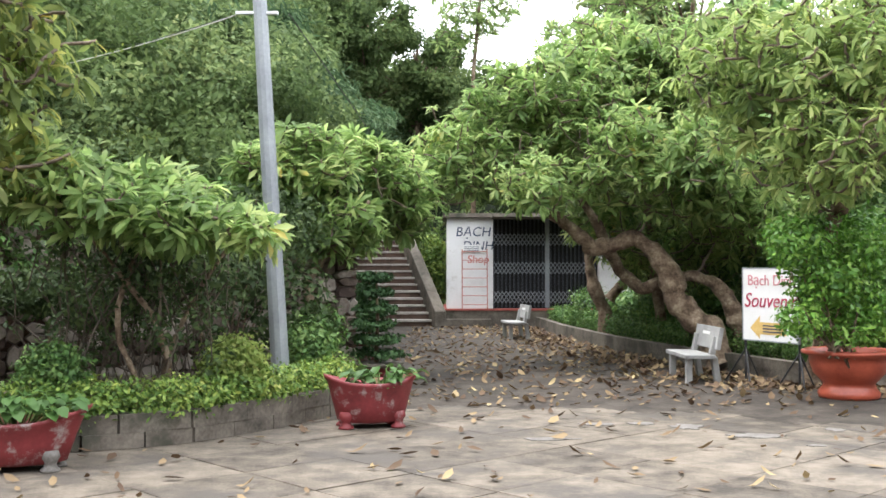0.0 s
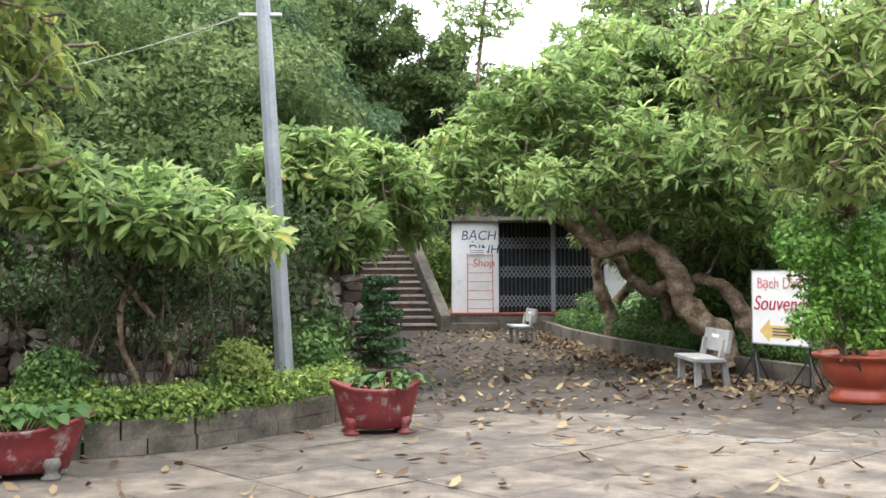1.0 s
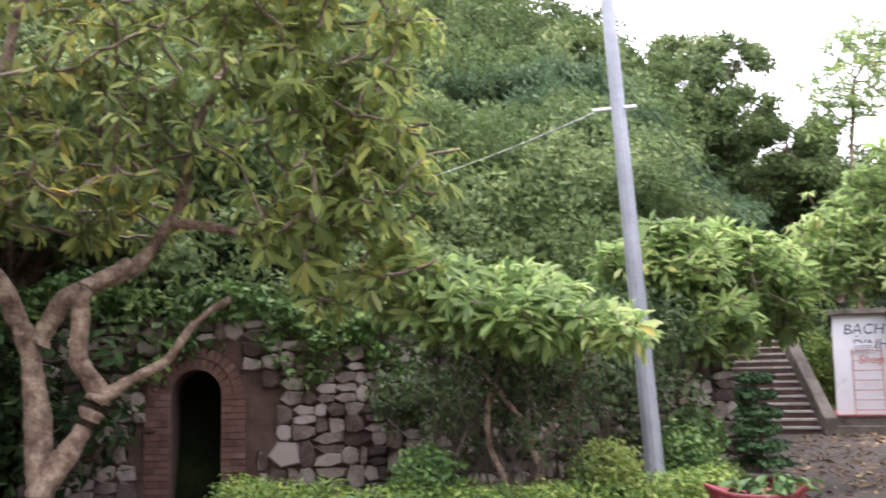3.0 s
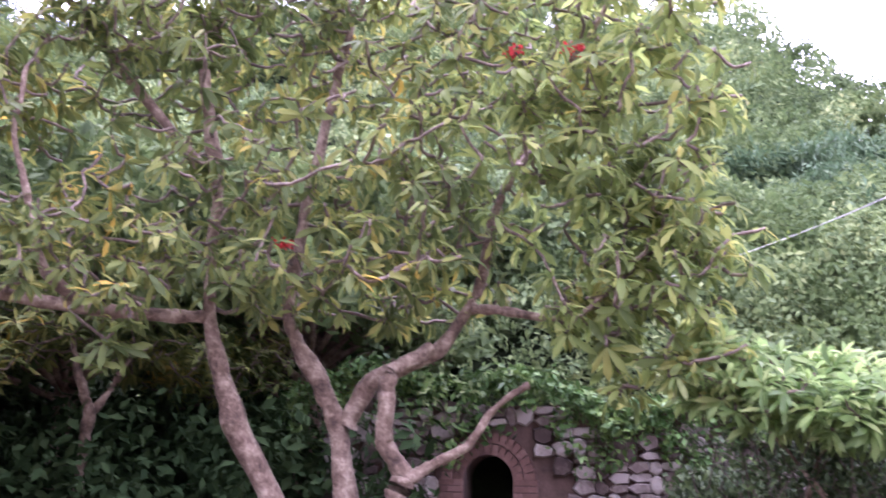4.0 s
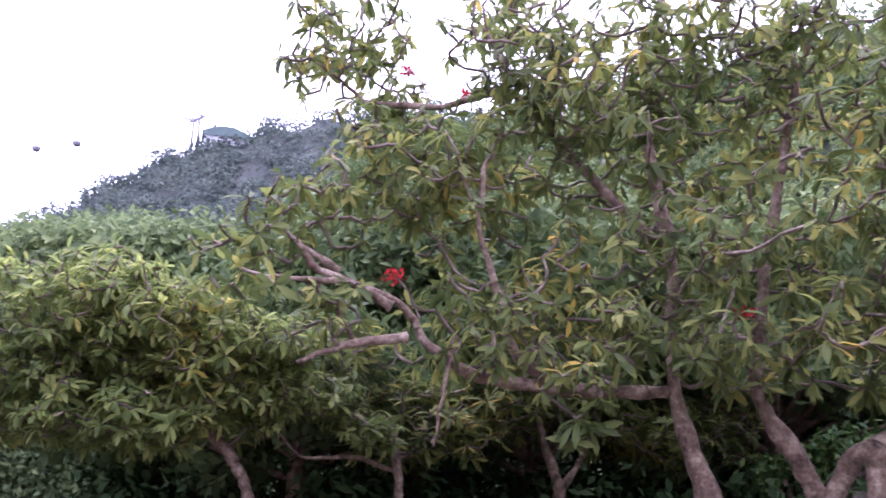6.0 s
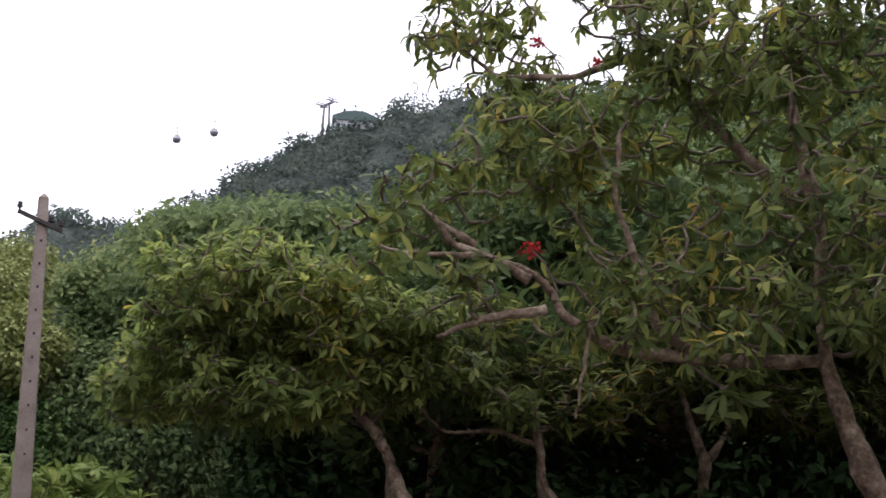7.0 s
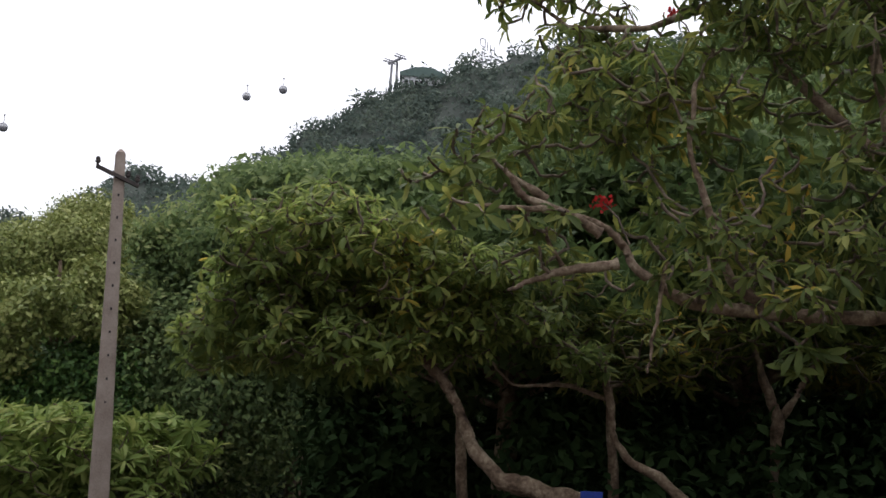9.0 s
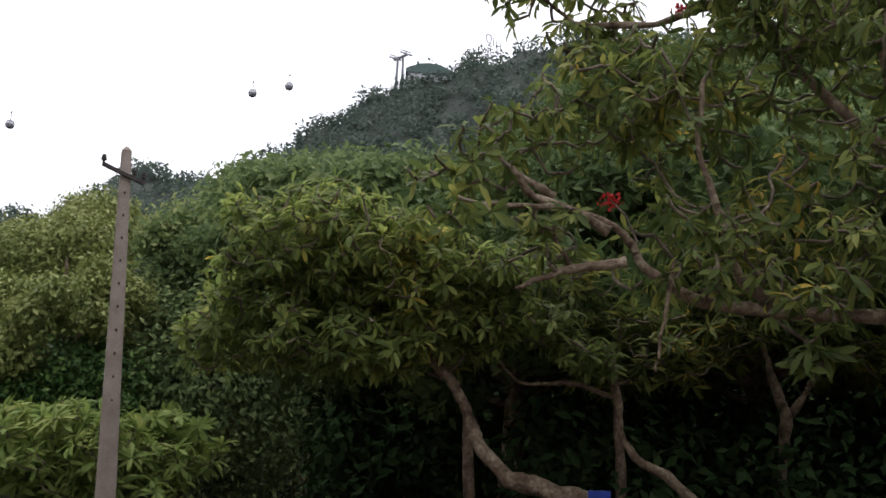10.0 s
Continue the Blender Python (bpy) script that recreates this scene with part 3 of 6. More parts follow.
# ---------------------------------------------------------------- planting beds
def kerb_run(name, label, line, height, width, seed):
    """A low wall of cement blocks along a line, with a coping."""
    thing = tagged(empty(name, *line[0], 0), label, "kerb wall", kind="structure")
    rk = random.Random(seed)
    o = Vector((*line[0], 0))
    p = np.array(line, float)
    seg = np.r_[0, np.cumsum(np.linalg.norm(np.diff(p, axis=0), axis=1))]
    at = lambda d: np.array([np.interp(d, seg, p[:, 0]), np.interp(d, seg, p[:, 1])])
    d, row = 0.0, 0
    for course in range(1):
        d = -0.2 * course
        while d < seg[-1] - 0.05:
            ln = rk.uniform(0.40, 0.52)
            e0, e1 = at(max(d, 0)), at(min(d + ln, seg[-1]))
            half = np.linalg.norm(e1 - e0) / 2
            if half > 0.03:
                mid, ang = (e0 + e1) / 2, math.degrees(math.atan2(*(e1 - e0)[::-1]))
                z0 = course * height * 0.36
                bm = bmesh.new()
                box(bm, -half + 0.002, half - 0.002, -width / 2, width / 2, z0, z0 + height * 0.45, bevel=0.003)
                ob = part("block", bm, CURB, thing)
                ob.matrix_basis = pose(mid[0] - o.x, mid[1] - o.y, 0, 0, 0, ang + rk.uniform(-0.6, 0.6))
            d += ln
    d = 0.0
    while d < seg[-1] - 0.05:
        e0, e1 = at(d), at(min(d + 0.62, seg[-1]))
        half = np.linalg.norm(e1 - e0) / 2
        mid, ang = (e0 + e1) / 2, math.degrees(math.atan2(*(e1 - e0)[::-1]))
        bm = bmesh.new()
        box(bm, -half - 0.002, half + 0.002, -width / 2 - 0.006, width / 2 + 0.006, height * 0.452, height, bevel=0.004)
        ob = part("coping", bm, CURB, thing)
        ob.matrix_basis = pose(mid[0] - o.x, mid[1] - o.y, 0, 0, 0, ang)
        d += 0.62
    return thing


LEFT_EDGE = [(-0.95, 12.6), (-0.98, 11.6), (-1.2, 10.85), (-1.7, 9.95), (-2.3, 9.15), (-3.0, 8.75), (-3.9, 8.65), (-4.8, 8.85), (-5.6, 9.4)]
RIGHT_EDGE = [(2.55, 28.0), (2.75, 24.0), (3.2, 20.2), (3.75, 17.5), (4.35, 15.6), (4.9, 13.8), (6.5, 13.2)]
kerb_run("left_bed_kerb", "low grey cement block kerb of a planting bed", LEFT_EDGE, 0.29, 0.16, 1)
kerb_run("right_bed_kerb", "low grey cement kerb beside the benches", RIGHT_EDGE, 0.27, 0.16, 2)


def bed(name, pts, z, label):
    bm = bmesh.new()
    top = [bm.verts.new((x, y, z)) for x, y in pts]
    low = [bm.verts.new((x, y, -0.05)) for x, y in pts]
    bm.faces.new(top)
    for k in range(len(pts)):
        bm.faces.new((top[k], low[k], low[k - 1], top[k - 1]))
    bmesh.ops.recalc_face_normals(bm, faces=bm.faces)
    tagged(part(name, bm, EARTH), label, "soil", kind="structure")


bed("left_bed_soil", LEFT_EDGE + [(-6.0, 10.9), (-4.6, 12.4), (-2.0, 13.9), (-0.97, 14.2)], 0.22, "dark soil of the planting bed")
bed("right_bed_soil", RIGHT_EDGE + [(9, 13.4), (9, 30), (2.6, 30)], 0.2, "dark soil of the planting bed")


def hedge(name, label, line, height, width, z0, count, seed, size=0.055, mat=None):
    rh = np.random.default_rng(seed)
    p = np.array(line, float)
    seg = np.r_[0, np.cumsum(np.linalg.norm(np.diff(p, axis=0), axis=1))]
    n = int(seg[-1] / 0.09)
    d = np.linspace(0, seg[-1], n)
    c = np.stack([np.interp(d, seg, p[:, 0]), np.interp(d, seg, p[:, 1]), np.full(n, z0 + height * 0.5)], 1) + rh.normal(size=(n, 3)) * [0.03, 0.03, 0.02]
    thing = tagged(empty(name, *line[0], z0), label, "hedge", "clipped hedges")
    o = np.array([*line[0], z0])
    paths = []
    for x, y, z in c[::2]:
        e = np.array([x, y, z0 + height * 0.9]) + rh.normal(size=3) * 0.06
        paths.append([(x, y, z0 - 0.02, 0.012), (*((np.array([x, y, z0]) + e) / 2 + rh.normal(size=3) * 0.04), 0.009), (*e, 0.004)])
    V, Fc = tubes(paths, 5)
    tagged(raw("stem_wood", V - o, Fc, BARK, thing), kind="stuff")
    V, Fc = clump_leaves(c, np.stack([np.full(n, width * 0.55), np.full(n, width * 0.55), np.full(n, height * 0.52)], 1), count, size, rh, 0.5)
    tagged(raw("leaves", V - o, Fc, mat or HEDGE, thing), kind="stuff")
    return thing


def inset(line, dist):
    p = np.array(line, float)
    t = unit(np.gradient(p, axis=0))
    return [tuple(v) for v in p + np.stack([t[:, 1], -t[:, 0]], 1) * dist]


hedge("hedge", "low clipped yellow-green hedge along the kerb", inset(LEFT_EDGE[1:], 0.17), 0.38, 0.5, 0.17, 24000, 11)
hedge("hedge", "low clipped green hedge along the benches' kerb", [(2.95, 27), (3.1, 24), (3.55, 20.3), (4.1, 17.7), (4.65, 15.9), (5.3, 14.2)], 0.42, 0.5, 0.2, 26000, 12, 0.06, BUSH)
bush("round_bush", "rounded light green bush at the hedge", [(-3.52, 9.45, 0.56, 0.3, 0.29)], 3400, 0.06, 21, BUSH, "bush", "round bushes", base_z=0.2)
bush("round_bush", "rounded light green bush beside the grey pole", [(-2.02, 10.1, 0.6, 0.31, 0.26)], 3400, 0.06, 22, GRASSY, "bush", "round bushes", base_z=0.2)
bush("round_bush", "loose green bush behind the grey pole", [(-1.55, 11.9, 0.6, 0.34, 0.34), (-1.5, 12.7, 0.75, 0.32, 0.36)], 3600, 0.07, 23, BUSH, "bush", "round bushes", base_z=0.2)
for k, (x, y, r) in enumerate(((2.6, 23.0, 0.5), (3.4, 20.0, 0.45), (4.0, 18.6, 0.5))):
    bush("round_bush", "dark rounded bush behind the clipped hedge", [(x + 0.7, y + 0.4, 0.7, r, r * 0.9)], 2000, 0.07, 30 + k, BUSH, "bush", "round bushes", base_z=0.2)

# ---------------------------------------------------------------- stone wall and arched opening
WALL_LENGTH, ARCH_U, ARCH_HALF, ARCH_SPRING = 8.8, 2.08, 0.30, 1.34
wall = tagged(empty("stone_wall", -9.2, 10.65, 0, 24.5), "rough rubble stone retaining wall with an arched brick opening", "wall", kind="structure")


def wall_top(u):
    return 2.15 + 0.22 * math.sin(u * 0.9 + 0.4) + 0.1 * math.sin(u * 3.1)


def in_arch(u, z, grow):
    w = ARCH_HALF + grow
    return abs(u - ARCH_U) < w and (z < ARCH_SPRING or (u - ARCH_U) ** 2 + (z - ARCH_SPRING) ** 2 < w * w)


# backing of dark mortar on both sides of the opening and over it
arc = [(ARCH_U + ARCH_HALF * math.cos(a), ARCH_SPRING + ARCH_HALF * math.sin(a)) for a in np.linspace(0, math.pi, 17)]
outline = [(ARCH_U + ARCH_HALF, -0.1)] + arc + [(ARCH_U - ARCH_HALF, -0.1), (0, -0.1), (0, 2.2), (WALL_LENGTH / 3, 2.25), (WALL_LENGTH * 2 / 3, 2.25), (WALL_LENGTH, 2.1), (WALL_LENGTH, -0.1)]
bm = bmesh.new()
near = [bm.verts.new((u, 0, z)) for u, z in outline]
back = [bm.verts.new((u, 0.7, z)) for u, z in outline]
bm.faces.new(near)
bm.faces.new(back[::-1])
for k in range(len(outline)):
    bm.faces.new((near[k - 1], back[k - 1], back[k], near[k]))
bmesh.ops.recalc_face_normals(bm, faces=bm.faces)
part("backing", bm, MORTAR, wall)
# the passage behind the opening; its darkness is painted on the walls
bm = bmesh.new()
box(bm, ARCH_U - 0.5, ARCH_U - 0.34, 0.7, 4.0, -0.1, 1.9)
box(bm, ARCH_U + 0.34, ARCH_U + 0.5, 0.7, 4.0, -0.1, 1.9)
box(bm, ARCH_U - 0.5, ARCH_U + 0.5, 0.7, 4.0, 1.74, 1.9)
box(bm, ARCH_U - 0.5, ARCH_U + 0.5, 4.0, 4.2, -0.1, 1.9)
part("passage", bm, CREVICE, wall, "passage behind the arch, its darkness put into the wall colour")


def stone(u, z, w, h, rk):
    bm = bmesh.new()
    n = rk.choice((5, 6, 7))
    rims = []
    jag = [rk.uniform(0.9, 1.2) for _ in range(n)]
    for y, s in ((0.05, 1.0), (-0.03 - rk.uniform(0, 0.03), 0.97), (-0.06 - rk.uniform(0, 0.06), 0.8)):
        rim = []
        for k in range(n):
            a = 2 * math.pi * (k + 0.5) / n
            c, q = math.cos(a), math.sin(a)
            f = jag[k] * s / max(abs(c), abs(q)) ** 0.95
            rim.append(bm.verts.new((c * f * w / 2, y + rk.uniform(-0.008, 0.008), q * f * h / 2)))
        rims.append(rim)
    for p, q in zip(rims, rims[1:]):
        for k in range(n):
            bm.faces.new((p[k - 1], p[k], q[k], q[k - 1]))
    bm.faces.new(rims[-1])
    bmesh.ops.recalc_face_normals(bm, faces=bm.faces)
    ob = part("stone", bm, ROCK, wall)
    ob.matrix_basis = pose(u, 0, z, 0, rk.uniform(-9, 9), 0)


rk = random.Random(77)


def split(u, z, w, h):
    """Breaks a stretch of wall into uneven stones."""
    if w > 0.46 or h > 0.34 or (w > 0.2 and h > 0.16 and w * h > 0.055 and rk.random() < 0.8):
        f = rk.uniform(0.32, 0.68)
        if w / h > rk.uniform(0.9, 1.7):
            split(u, z, w * f, h)
            split(u + w * f, z, w * (1 - f), h)
        else:
            split(u, z, w, h * f)
            split(u, z + h * f, w, h * (1 - f))
        return
    if z + h * 0.6 < wall_top(u + w / 2) and not any(in_arch(u + f * w, z + g * h, 0.29) for f in (0, 0.5, 1) for g in (0, 0.5, 1)):
        stone(u + w / 2, z + h / 2, w * 1.02, h * 1.04, rk)


for k in range(10):
    split(0.88 * k, 0.0, 0.88, 2.45)
# brick jambs and arch ring
for sgn in (-1, 1):
    zz, row = 0.0, 0
    while zz < ARCH_SPRING:
        for half, off in (((0.10, 0.11), (0.06, 0.25)) if row % 2 else ((0.06, 0.07), (0.10, 0.22))):
            bm = bmesh.new()
            box(bm, -half + 0.004, half - 0.004, -0.05 - rk.uniform(0, 0.015), 0.1, 0, 0.072, bevel=0.006)
            ob = part("brick", bm, BRICK, wall)
            ob.matrix_basis = pose(ARCH_U + sgn * (ARCH_HALF + off - 0.005), 0, zz, 0, rk.uniform(-1.5, 1.5), 0)
        zz += 0.08
        row += 1
for ring, radius in ((0, ARCH_HALF + 0.005), (1, ARCH_HALF + 0.145)):
    n = 13 + 4 * ring
    for k in range(n):
        a = math.pi * (k + 0.5) / n
        bm = bmesh.new()
        wd = math.pi * (radius + 0.065) / n / 2 - 0.004
        box(bm, 0, 0.13, -0.05 - rk.uniform(0, 0.015), 0.1, -wd, wd, bevel=0.006)
        ob = part("brick", bm, BRICK, wall)
        ob.matrix_basis = pose(ARCH_U + radius * math.cos(a), 0, ARCH_SPRING + radius * math.sin(a), 0, -math.degrees(a) + rk.uniform(-2, 2), 0)

# creepers hanging over the wall's top
rv = np.random.default_rng(8)
n = 420
u = rv.uniform(-0.5, WALL_LENGTH, n)
drop = rv.random(n) ** 2.6 * 1.1 * (0.35 + 0.65 * np.sin(u * 2.1 + 1.0) ** 2)
ca, sa = math.cos(radians(24.5)), math.sin(radians(24.5))
c = np.stack([-9.2 + u * ca + 0.12 * sa + rv.normal(size=n) * 0.05, 10.65 + u * sa - 0.12 * ca + rv.normal(size=n) * 0.05, np.array([wall_top(v) for v in u]) + 0.25 - drop], 1)
V, Fc = clump_leaves(c, 0.12 + 0.14 * rv.random(n), 9500, 0.11, rv, 0.2, 0.9)
tagged(raw("creeper", V, Fc, BUSH), "leafy creepers hanging over the stone wall", "creeper", kind="stuff")
bush("shrub", "green shrub growing against the stone wall", [(-4.6, 11.9, 1.25, 0.5, 0.28), (-4.0, 12.0, 1.05, 0.35, 0.3)], 1800, 0.11, 46, SHADED_VINE, base_z=0.2)
bush("shrub", "tangled green creeper behind the young plumeria", [(-2.6, 11.9, 1.45, 0.75, 0.4), (-1.9, 12.4, 1.1, 0.6, 0.6), (-3.2, 11.8, 1.6, 0.6, 0.35), (-2.2, 12.6, 2.0, 0.8, 0.5)], 4200, 0.10, 47, SHADED_VINE, base_z=0.2)
rv = np.random.default_rng(48)
paths, c = [], []
for k in range(90):
    foot = np.array([rv.uniform(-3.8, -2.35), rv.uniform(10.3, 11.4), 0.2])
    top = np.array([foot[0] + rv.normal() * 0.4, foot[1] - 0.2 + rv.normal() * 0.2, rv.uniform(1.3, 2.05)])
    if k % 3 == 0:
        foot[1] -= 0.75
        top[1] -= 0.6
    if rv.random() < 0.45:
        foot[2] = rv.uniform(0.5, 1.1)
    bow = (foot + top) / 2 + rv.normal(size=3) * [0.22, 0.15, 0.1]
    r = rv.uniform(0.004, 0.011)
    q = [foot, (foot + bow) / 2 + rv.normal(size=3) * 0.05, bow, (bow + top) / 2 + rv.normal(size=3) * 0.05, top]
    paths.append([(*p, r) for p in q])
    c += [bow, q[3], top]
V, Fc = tubes(paths, 5)
tangle = tagged(empty("vine_tangle", 0, 0, 0), "tangle of thin brown vines under the young plumeria", "vines")
tagged(raw("vine_wood", V, Fc, VINE, tangle, smooth=True), kind="stuff")
V, Fc = clump_leaves(np.array(c), 0.1 + 0.14 * rv.random(len(c)), 5000, 0.075, rv, 0.1, 0.9)
tagged(raw("vine_leaves", V, Fc, SHADED_VINE, tangle), kind="stuff")

# ---------------------------------------------------------------- trees
A1 = [(4.22, 15.9, 0.1), (4.06, 15.97, 0.6), (3.76, 16.0, 0.82), (3.51, 16.02, 1.13), (3.46, 16.03, 1.48), (3.21, 16.08, 1.84), (2.92, 16.13, 2.05), (2.52, 16.2, 1.94), (2.26, 16.24, 1.89), (2.06, 16.26, 2.1), (1.7, 16.29, 2.37), (1.29, 16.31, 2.69), (0.85, 16.31, 3.0)]
A2 = [(4.7, 16.09, 0.1), (4.56, 16.15, 0.65), (4.42, 16.2, 1.07), (4.24, 16.26, 1.32), (3.87, 16.45, 1.43), (3.59, 16.62, 1.37), (3.22, 16.89, 1.21), (2.93, 17.15, 1.5), (2.73, 17.38, 2.06), (2.44, 17.6, 2.64)]
A3 = [(3.32, 21.2, 0.1), (3.3, 21.23, 0.69), (3.11, 21.27, 1.15), (3.01, 21.29, 1.76), (3.17, 21.24, 2.53), (3.5, 21.14, 3.32)]
A4 = [(3.37, 21.23, 0.92), (3.73, 21.17, 1.38), (4.01, 21.0, 1.74), (4.47, 20.9, 2.29), (5.0, 20.73, 3.07)]
plumeria("plumeria_tree", "old plumeria with thick leaning trunks and wide crown", [(A1, 0.19, 0.08), (A2, 0.145, 0.07), (A3, 0.16, 0.06), (A4, 0.11, 0.05)],
         [(0.14, 16.5, 3.33, 0.67, 0.85), (1.07, 16.97, 3.7, 0.93, 1.11), (2.07, 16.87, 4.15, 1.12, 1.02), (2.86, 15.74, 3.2, 0.87, 0.87), (3.76, 15.55, 3.1, 0.96, 0.78), (1.47, 15.43, 2.83, 0.76, 0.42), (3.01, 18.76, 5.16, 1.15, 0.73), (3.87, 17.58, 4.45, 0.99, 0.89), (2.9, 20.0, 3.9, 1.3, 0.7), (4.6, 19.0, 3.6, 1.2, 0.9), (5.3, 16.6, 2.9, 0.9, 0.8), (4.9, 17.6, 2.3, 0.8, 0.6), (2.2, 19.0, 3.4, 1.0, 0.5), (3.44, 17.36, 4.79, 1.0, 0.7), (2.68, 17.91, 5.29, 0.9, 0.6), (4.15, 17.16, 5.03, 0.9, 0.7), (5.0, 17.5, 5.4, 0.9, 0.7), (3.6, 19.5, 2.1, 0.9, 0.6), (4.6, 18.6, 1.9, 0.9, 0.8), (3.1, 20.4, 2.5, 0.8, 0.5), (4.1, 15.6, 2.55, 0.6, 0.35), (4.8, 15.5, 2.3, 0.6, 0.45), (4.3, 20.5, 1.7, 0.9, 0.7)], 4700, 101, PLUMERIA, per=14, length=0.215, sag=0.35, inner=0.15)
B1 = [(4.9, 13.9, 0.1), (5.0, 13.4, 1.0), (4.69, 12.3, 1.6), (4.58, 12.17, 2.09), (4.98, 12.01, 2.86), (4.71, 12.12, 3.67)]
B2 = [(4.91, 11.82, 2.84), (4.34, 12.04, 3.0), (4.0, 12.16, 3.48), (3.76, 12.24, 3.82)]
plumeria("plumeria_tree", "plumeria with grey limbs behind the large terracotta pot", [(B1, 0.15, 0.06), (B2, 0.07, 0.03)],
         [(3.44, 12.54, 4.01, 0.72, 0.72), (3.96, 11.85, 4.01, 0.83, 0.69), (4.34, 11.19, 3.26, 0.79, 0.92), (4.18, 11.78, 2.71, 0.68, 0.48), (4.91, 11.5, 4.12, 0.83, 0.83), (3.81, 12.43, 3.11, 0.57, 0.57)], 640, 102, PLUMERIA_PALE, length=0.2, per=13, sag=0.7, twig=0.016)
C1 = [(-1.68, 13.9, 0.15), (-1.68, 13.9, 0.6), (-1.79, 13.88, 1.35), (-1.39, 13.93, 1.87), (-0.94, 13.97, 2.33)]
C2 = [(-1.75, 14.1, 0.15), (-1.82, 14.39, 0.57), (-1.97, 14.37, 1.5), (-2.13, 14.34, 2.27), (-2.2, 14.33, 2.89)]
plumeria("plumeria_tree", "slender plumeria beside the stairs", [(C1, 0.08, 0.03), (C2, 0.08, 0.03)],
         [(-1.83, 13.88, 2.93, 0.61, 0.53), (-1.09, 14.96, 2.79, 0.81, 0.65), (-0.54, 15.49, 2.42, 0.5, 0.42), (-1.46, 13.92, 2.1, 0.61, 0.45), (-2.35, 13.8, 2.92, 0.46, 0.3)], 700, 103, PLUMERIA, per=14, length=0.23, sag=0.3)
D1 = [(-2.88, 10.0, 0.15), (-2.91, 9.98, 0.47), (-3.07, 9.94, 0.86), (-3.1, 9.93, 1.28), (-2.98, 9.96, 1.77), (-2.63, 10.06, 2.02)]
D2 = [(-2.66, 10.06, 0.15), (-2.63, 10.06, 0.63), (-2.78, 10.02, 1.07), (-3.13, 9.92, 1.55), (-3.56, 9.77, 2.19)]
D3 = [(-2.64, 10.15, 0.15), (-2.7, 10.15, 0.57), (-2.5, 10.2, 1.06), (-2.24, 10.26, 1.55), (-2.03, 10.3, 1.89)]
plumeria("plumeria_tree", "young spreading plumeria in the planting bed", [(D1, 0.034, 0.018), (D2, 0.042, 0.018), (D3, 0.034, 0.016)],
         [(-3.01, 9.54, 2.07, 0.54, 0.27), (-2.48, 9.69, 2.0, 0.6, 0.27), (-1.85, 9.52, 1.88, 0.37, 0.18), (-3.62, 9.64, 2.33, 0.56, 0.34), (-2.81, 10.12, 2.32, 0.57, 0.23)], 480, 104, PLUMERIA, per=13, length=0.21, sag=0.2)
E1 = [(-7.05, 7.99, -0.05), (-7.25, 7.82, 0.95), (-7.60, 7.50, 1.85), (-7.74, 7.35, 2.41), (-7.82, 7.28, 2.84), (-7.83, 7.27, 4.19), (-7.95, 7.15, 5.37)]
E1b = [(-7.82, 7.28, 2.84), (-8.09, 6.75, 2.81), (-8.38, 6.24, 2.83), (-8.73, 5.58, 2.92), (-8.94, 5.17, 3.2), (-9.0, 5.07, 3.42), (-8.98, 4.9, 3.58), (-9.12, 4.43, 3.75), (-9.18, 4.06, 3.83), (-9.16, 3.86, 4.04)]
E1c = [(-8.28, 6.21, 2.85), (-8.51, 5.98, 3.11), (-8.63, 5.90, 3.54), (-8.78, 5.77, 4.33), (-8.81, 5.81, 5.06)]
E2 = [(-6.90, 8.36, -0.05), (-6.91, 8.36, 0.95), (-6.95, 8.33, 1.77), (-7.15, 8.17, 2.35), (-7.40, 7.95, 2.90), (-7.32, 8.05, 3.99), (-7.12, 8.21, 5.38)]
E2b = [(-6.95, 8.33, 1.88), (-6.71, 8.40, 2.31), (-6.13, 8.70, 2.62), (-5.75, 8.82, 3.21), (-5.56, 8.82, 4.01), (-5.07, 8.99, 4.98)]
E3 = [(-6.86, 7.91, -0.05), (-6.61, 8.03, 0.54), (-6.36, 8.29, 1.09), (-6.28, 8.36, 1.32), (-6.25, 8.38, 1.45), (-6.4, 8.26, 1.73), (-6.34, 8.28, 2.13), (-6.29, 8.29, 2.41), (-6.13, 8.7, 2.62)]
E3b = [(-5.79, 8.78, 2.97), (-5.37, 8.77, 2.93), (-4.87, 8.89, 2.83), (-4.54, 8.90, 3.00)]
E4 = [(-7.91, 7.19, 4.29), (-8.65, 6.81, 5.25), (-9.19, 6.33, 6.13), (-9.71, 5.73, 5.92), (-10.21, 5.09, 6.00), (-10.60, 4.55, 6.55)]
E4b = [(-9.32, 6.42, 6.10), (-9.43, 6.27, 6.82), (-9.61, 6.00, 7.24)]
E6 = [(-8.46, 5.25, 3.21), (-8.50, 5.19, 2.80), (-8.52, 5.16, 2.50), (-8.52, 5.16, 2.21)]
E7 = [(-8.85, 4.99, 3.22), (-9.00, 4.51, 3.12), (-9.06, 4.17, 3.00), (-9.03, 3.98, 2.88)]
E8 = [(-8.93, 4.85, 3.50), (-8.97, 4.57, 3.64), (-9.04, 4.20, 3.67), (-9.14, 3.71, 3.67)]
E9 = [(-9.18, 4.60, 3.21), (-9.14, 4.45, 3.39), (-9.06, 4.39, 3.52)]
E10 = [(-9.34, 4.50, 3.86), (-9.43, 4.06, 4.12), (-9.41, 3.86, 4.29)]
E11 = [(-5.07, 8.98, 4.97), (-4.73, 9.04, 5.49), (-4.43, 9.06, 5.94), (-3.95, 9.15, 6.29)]
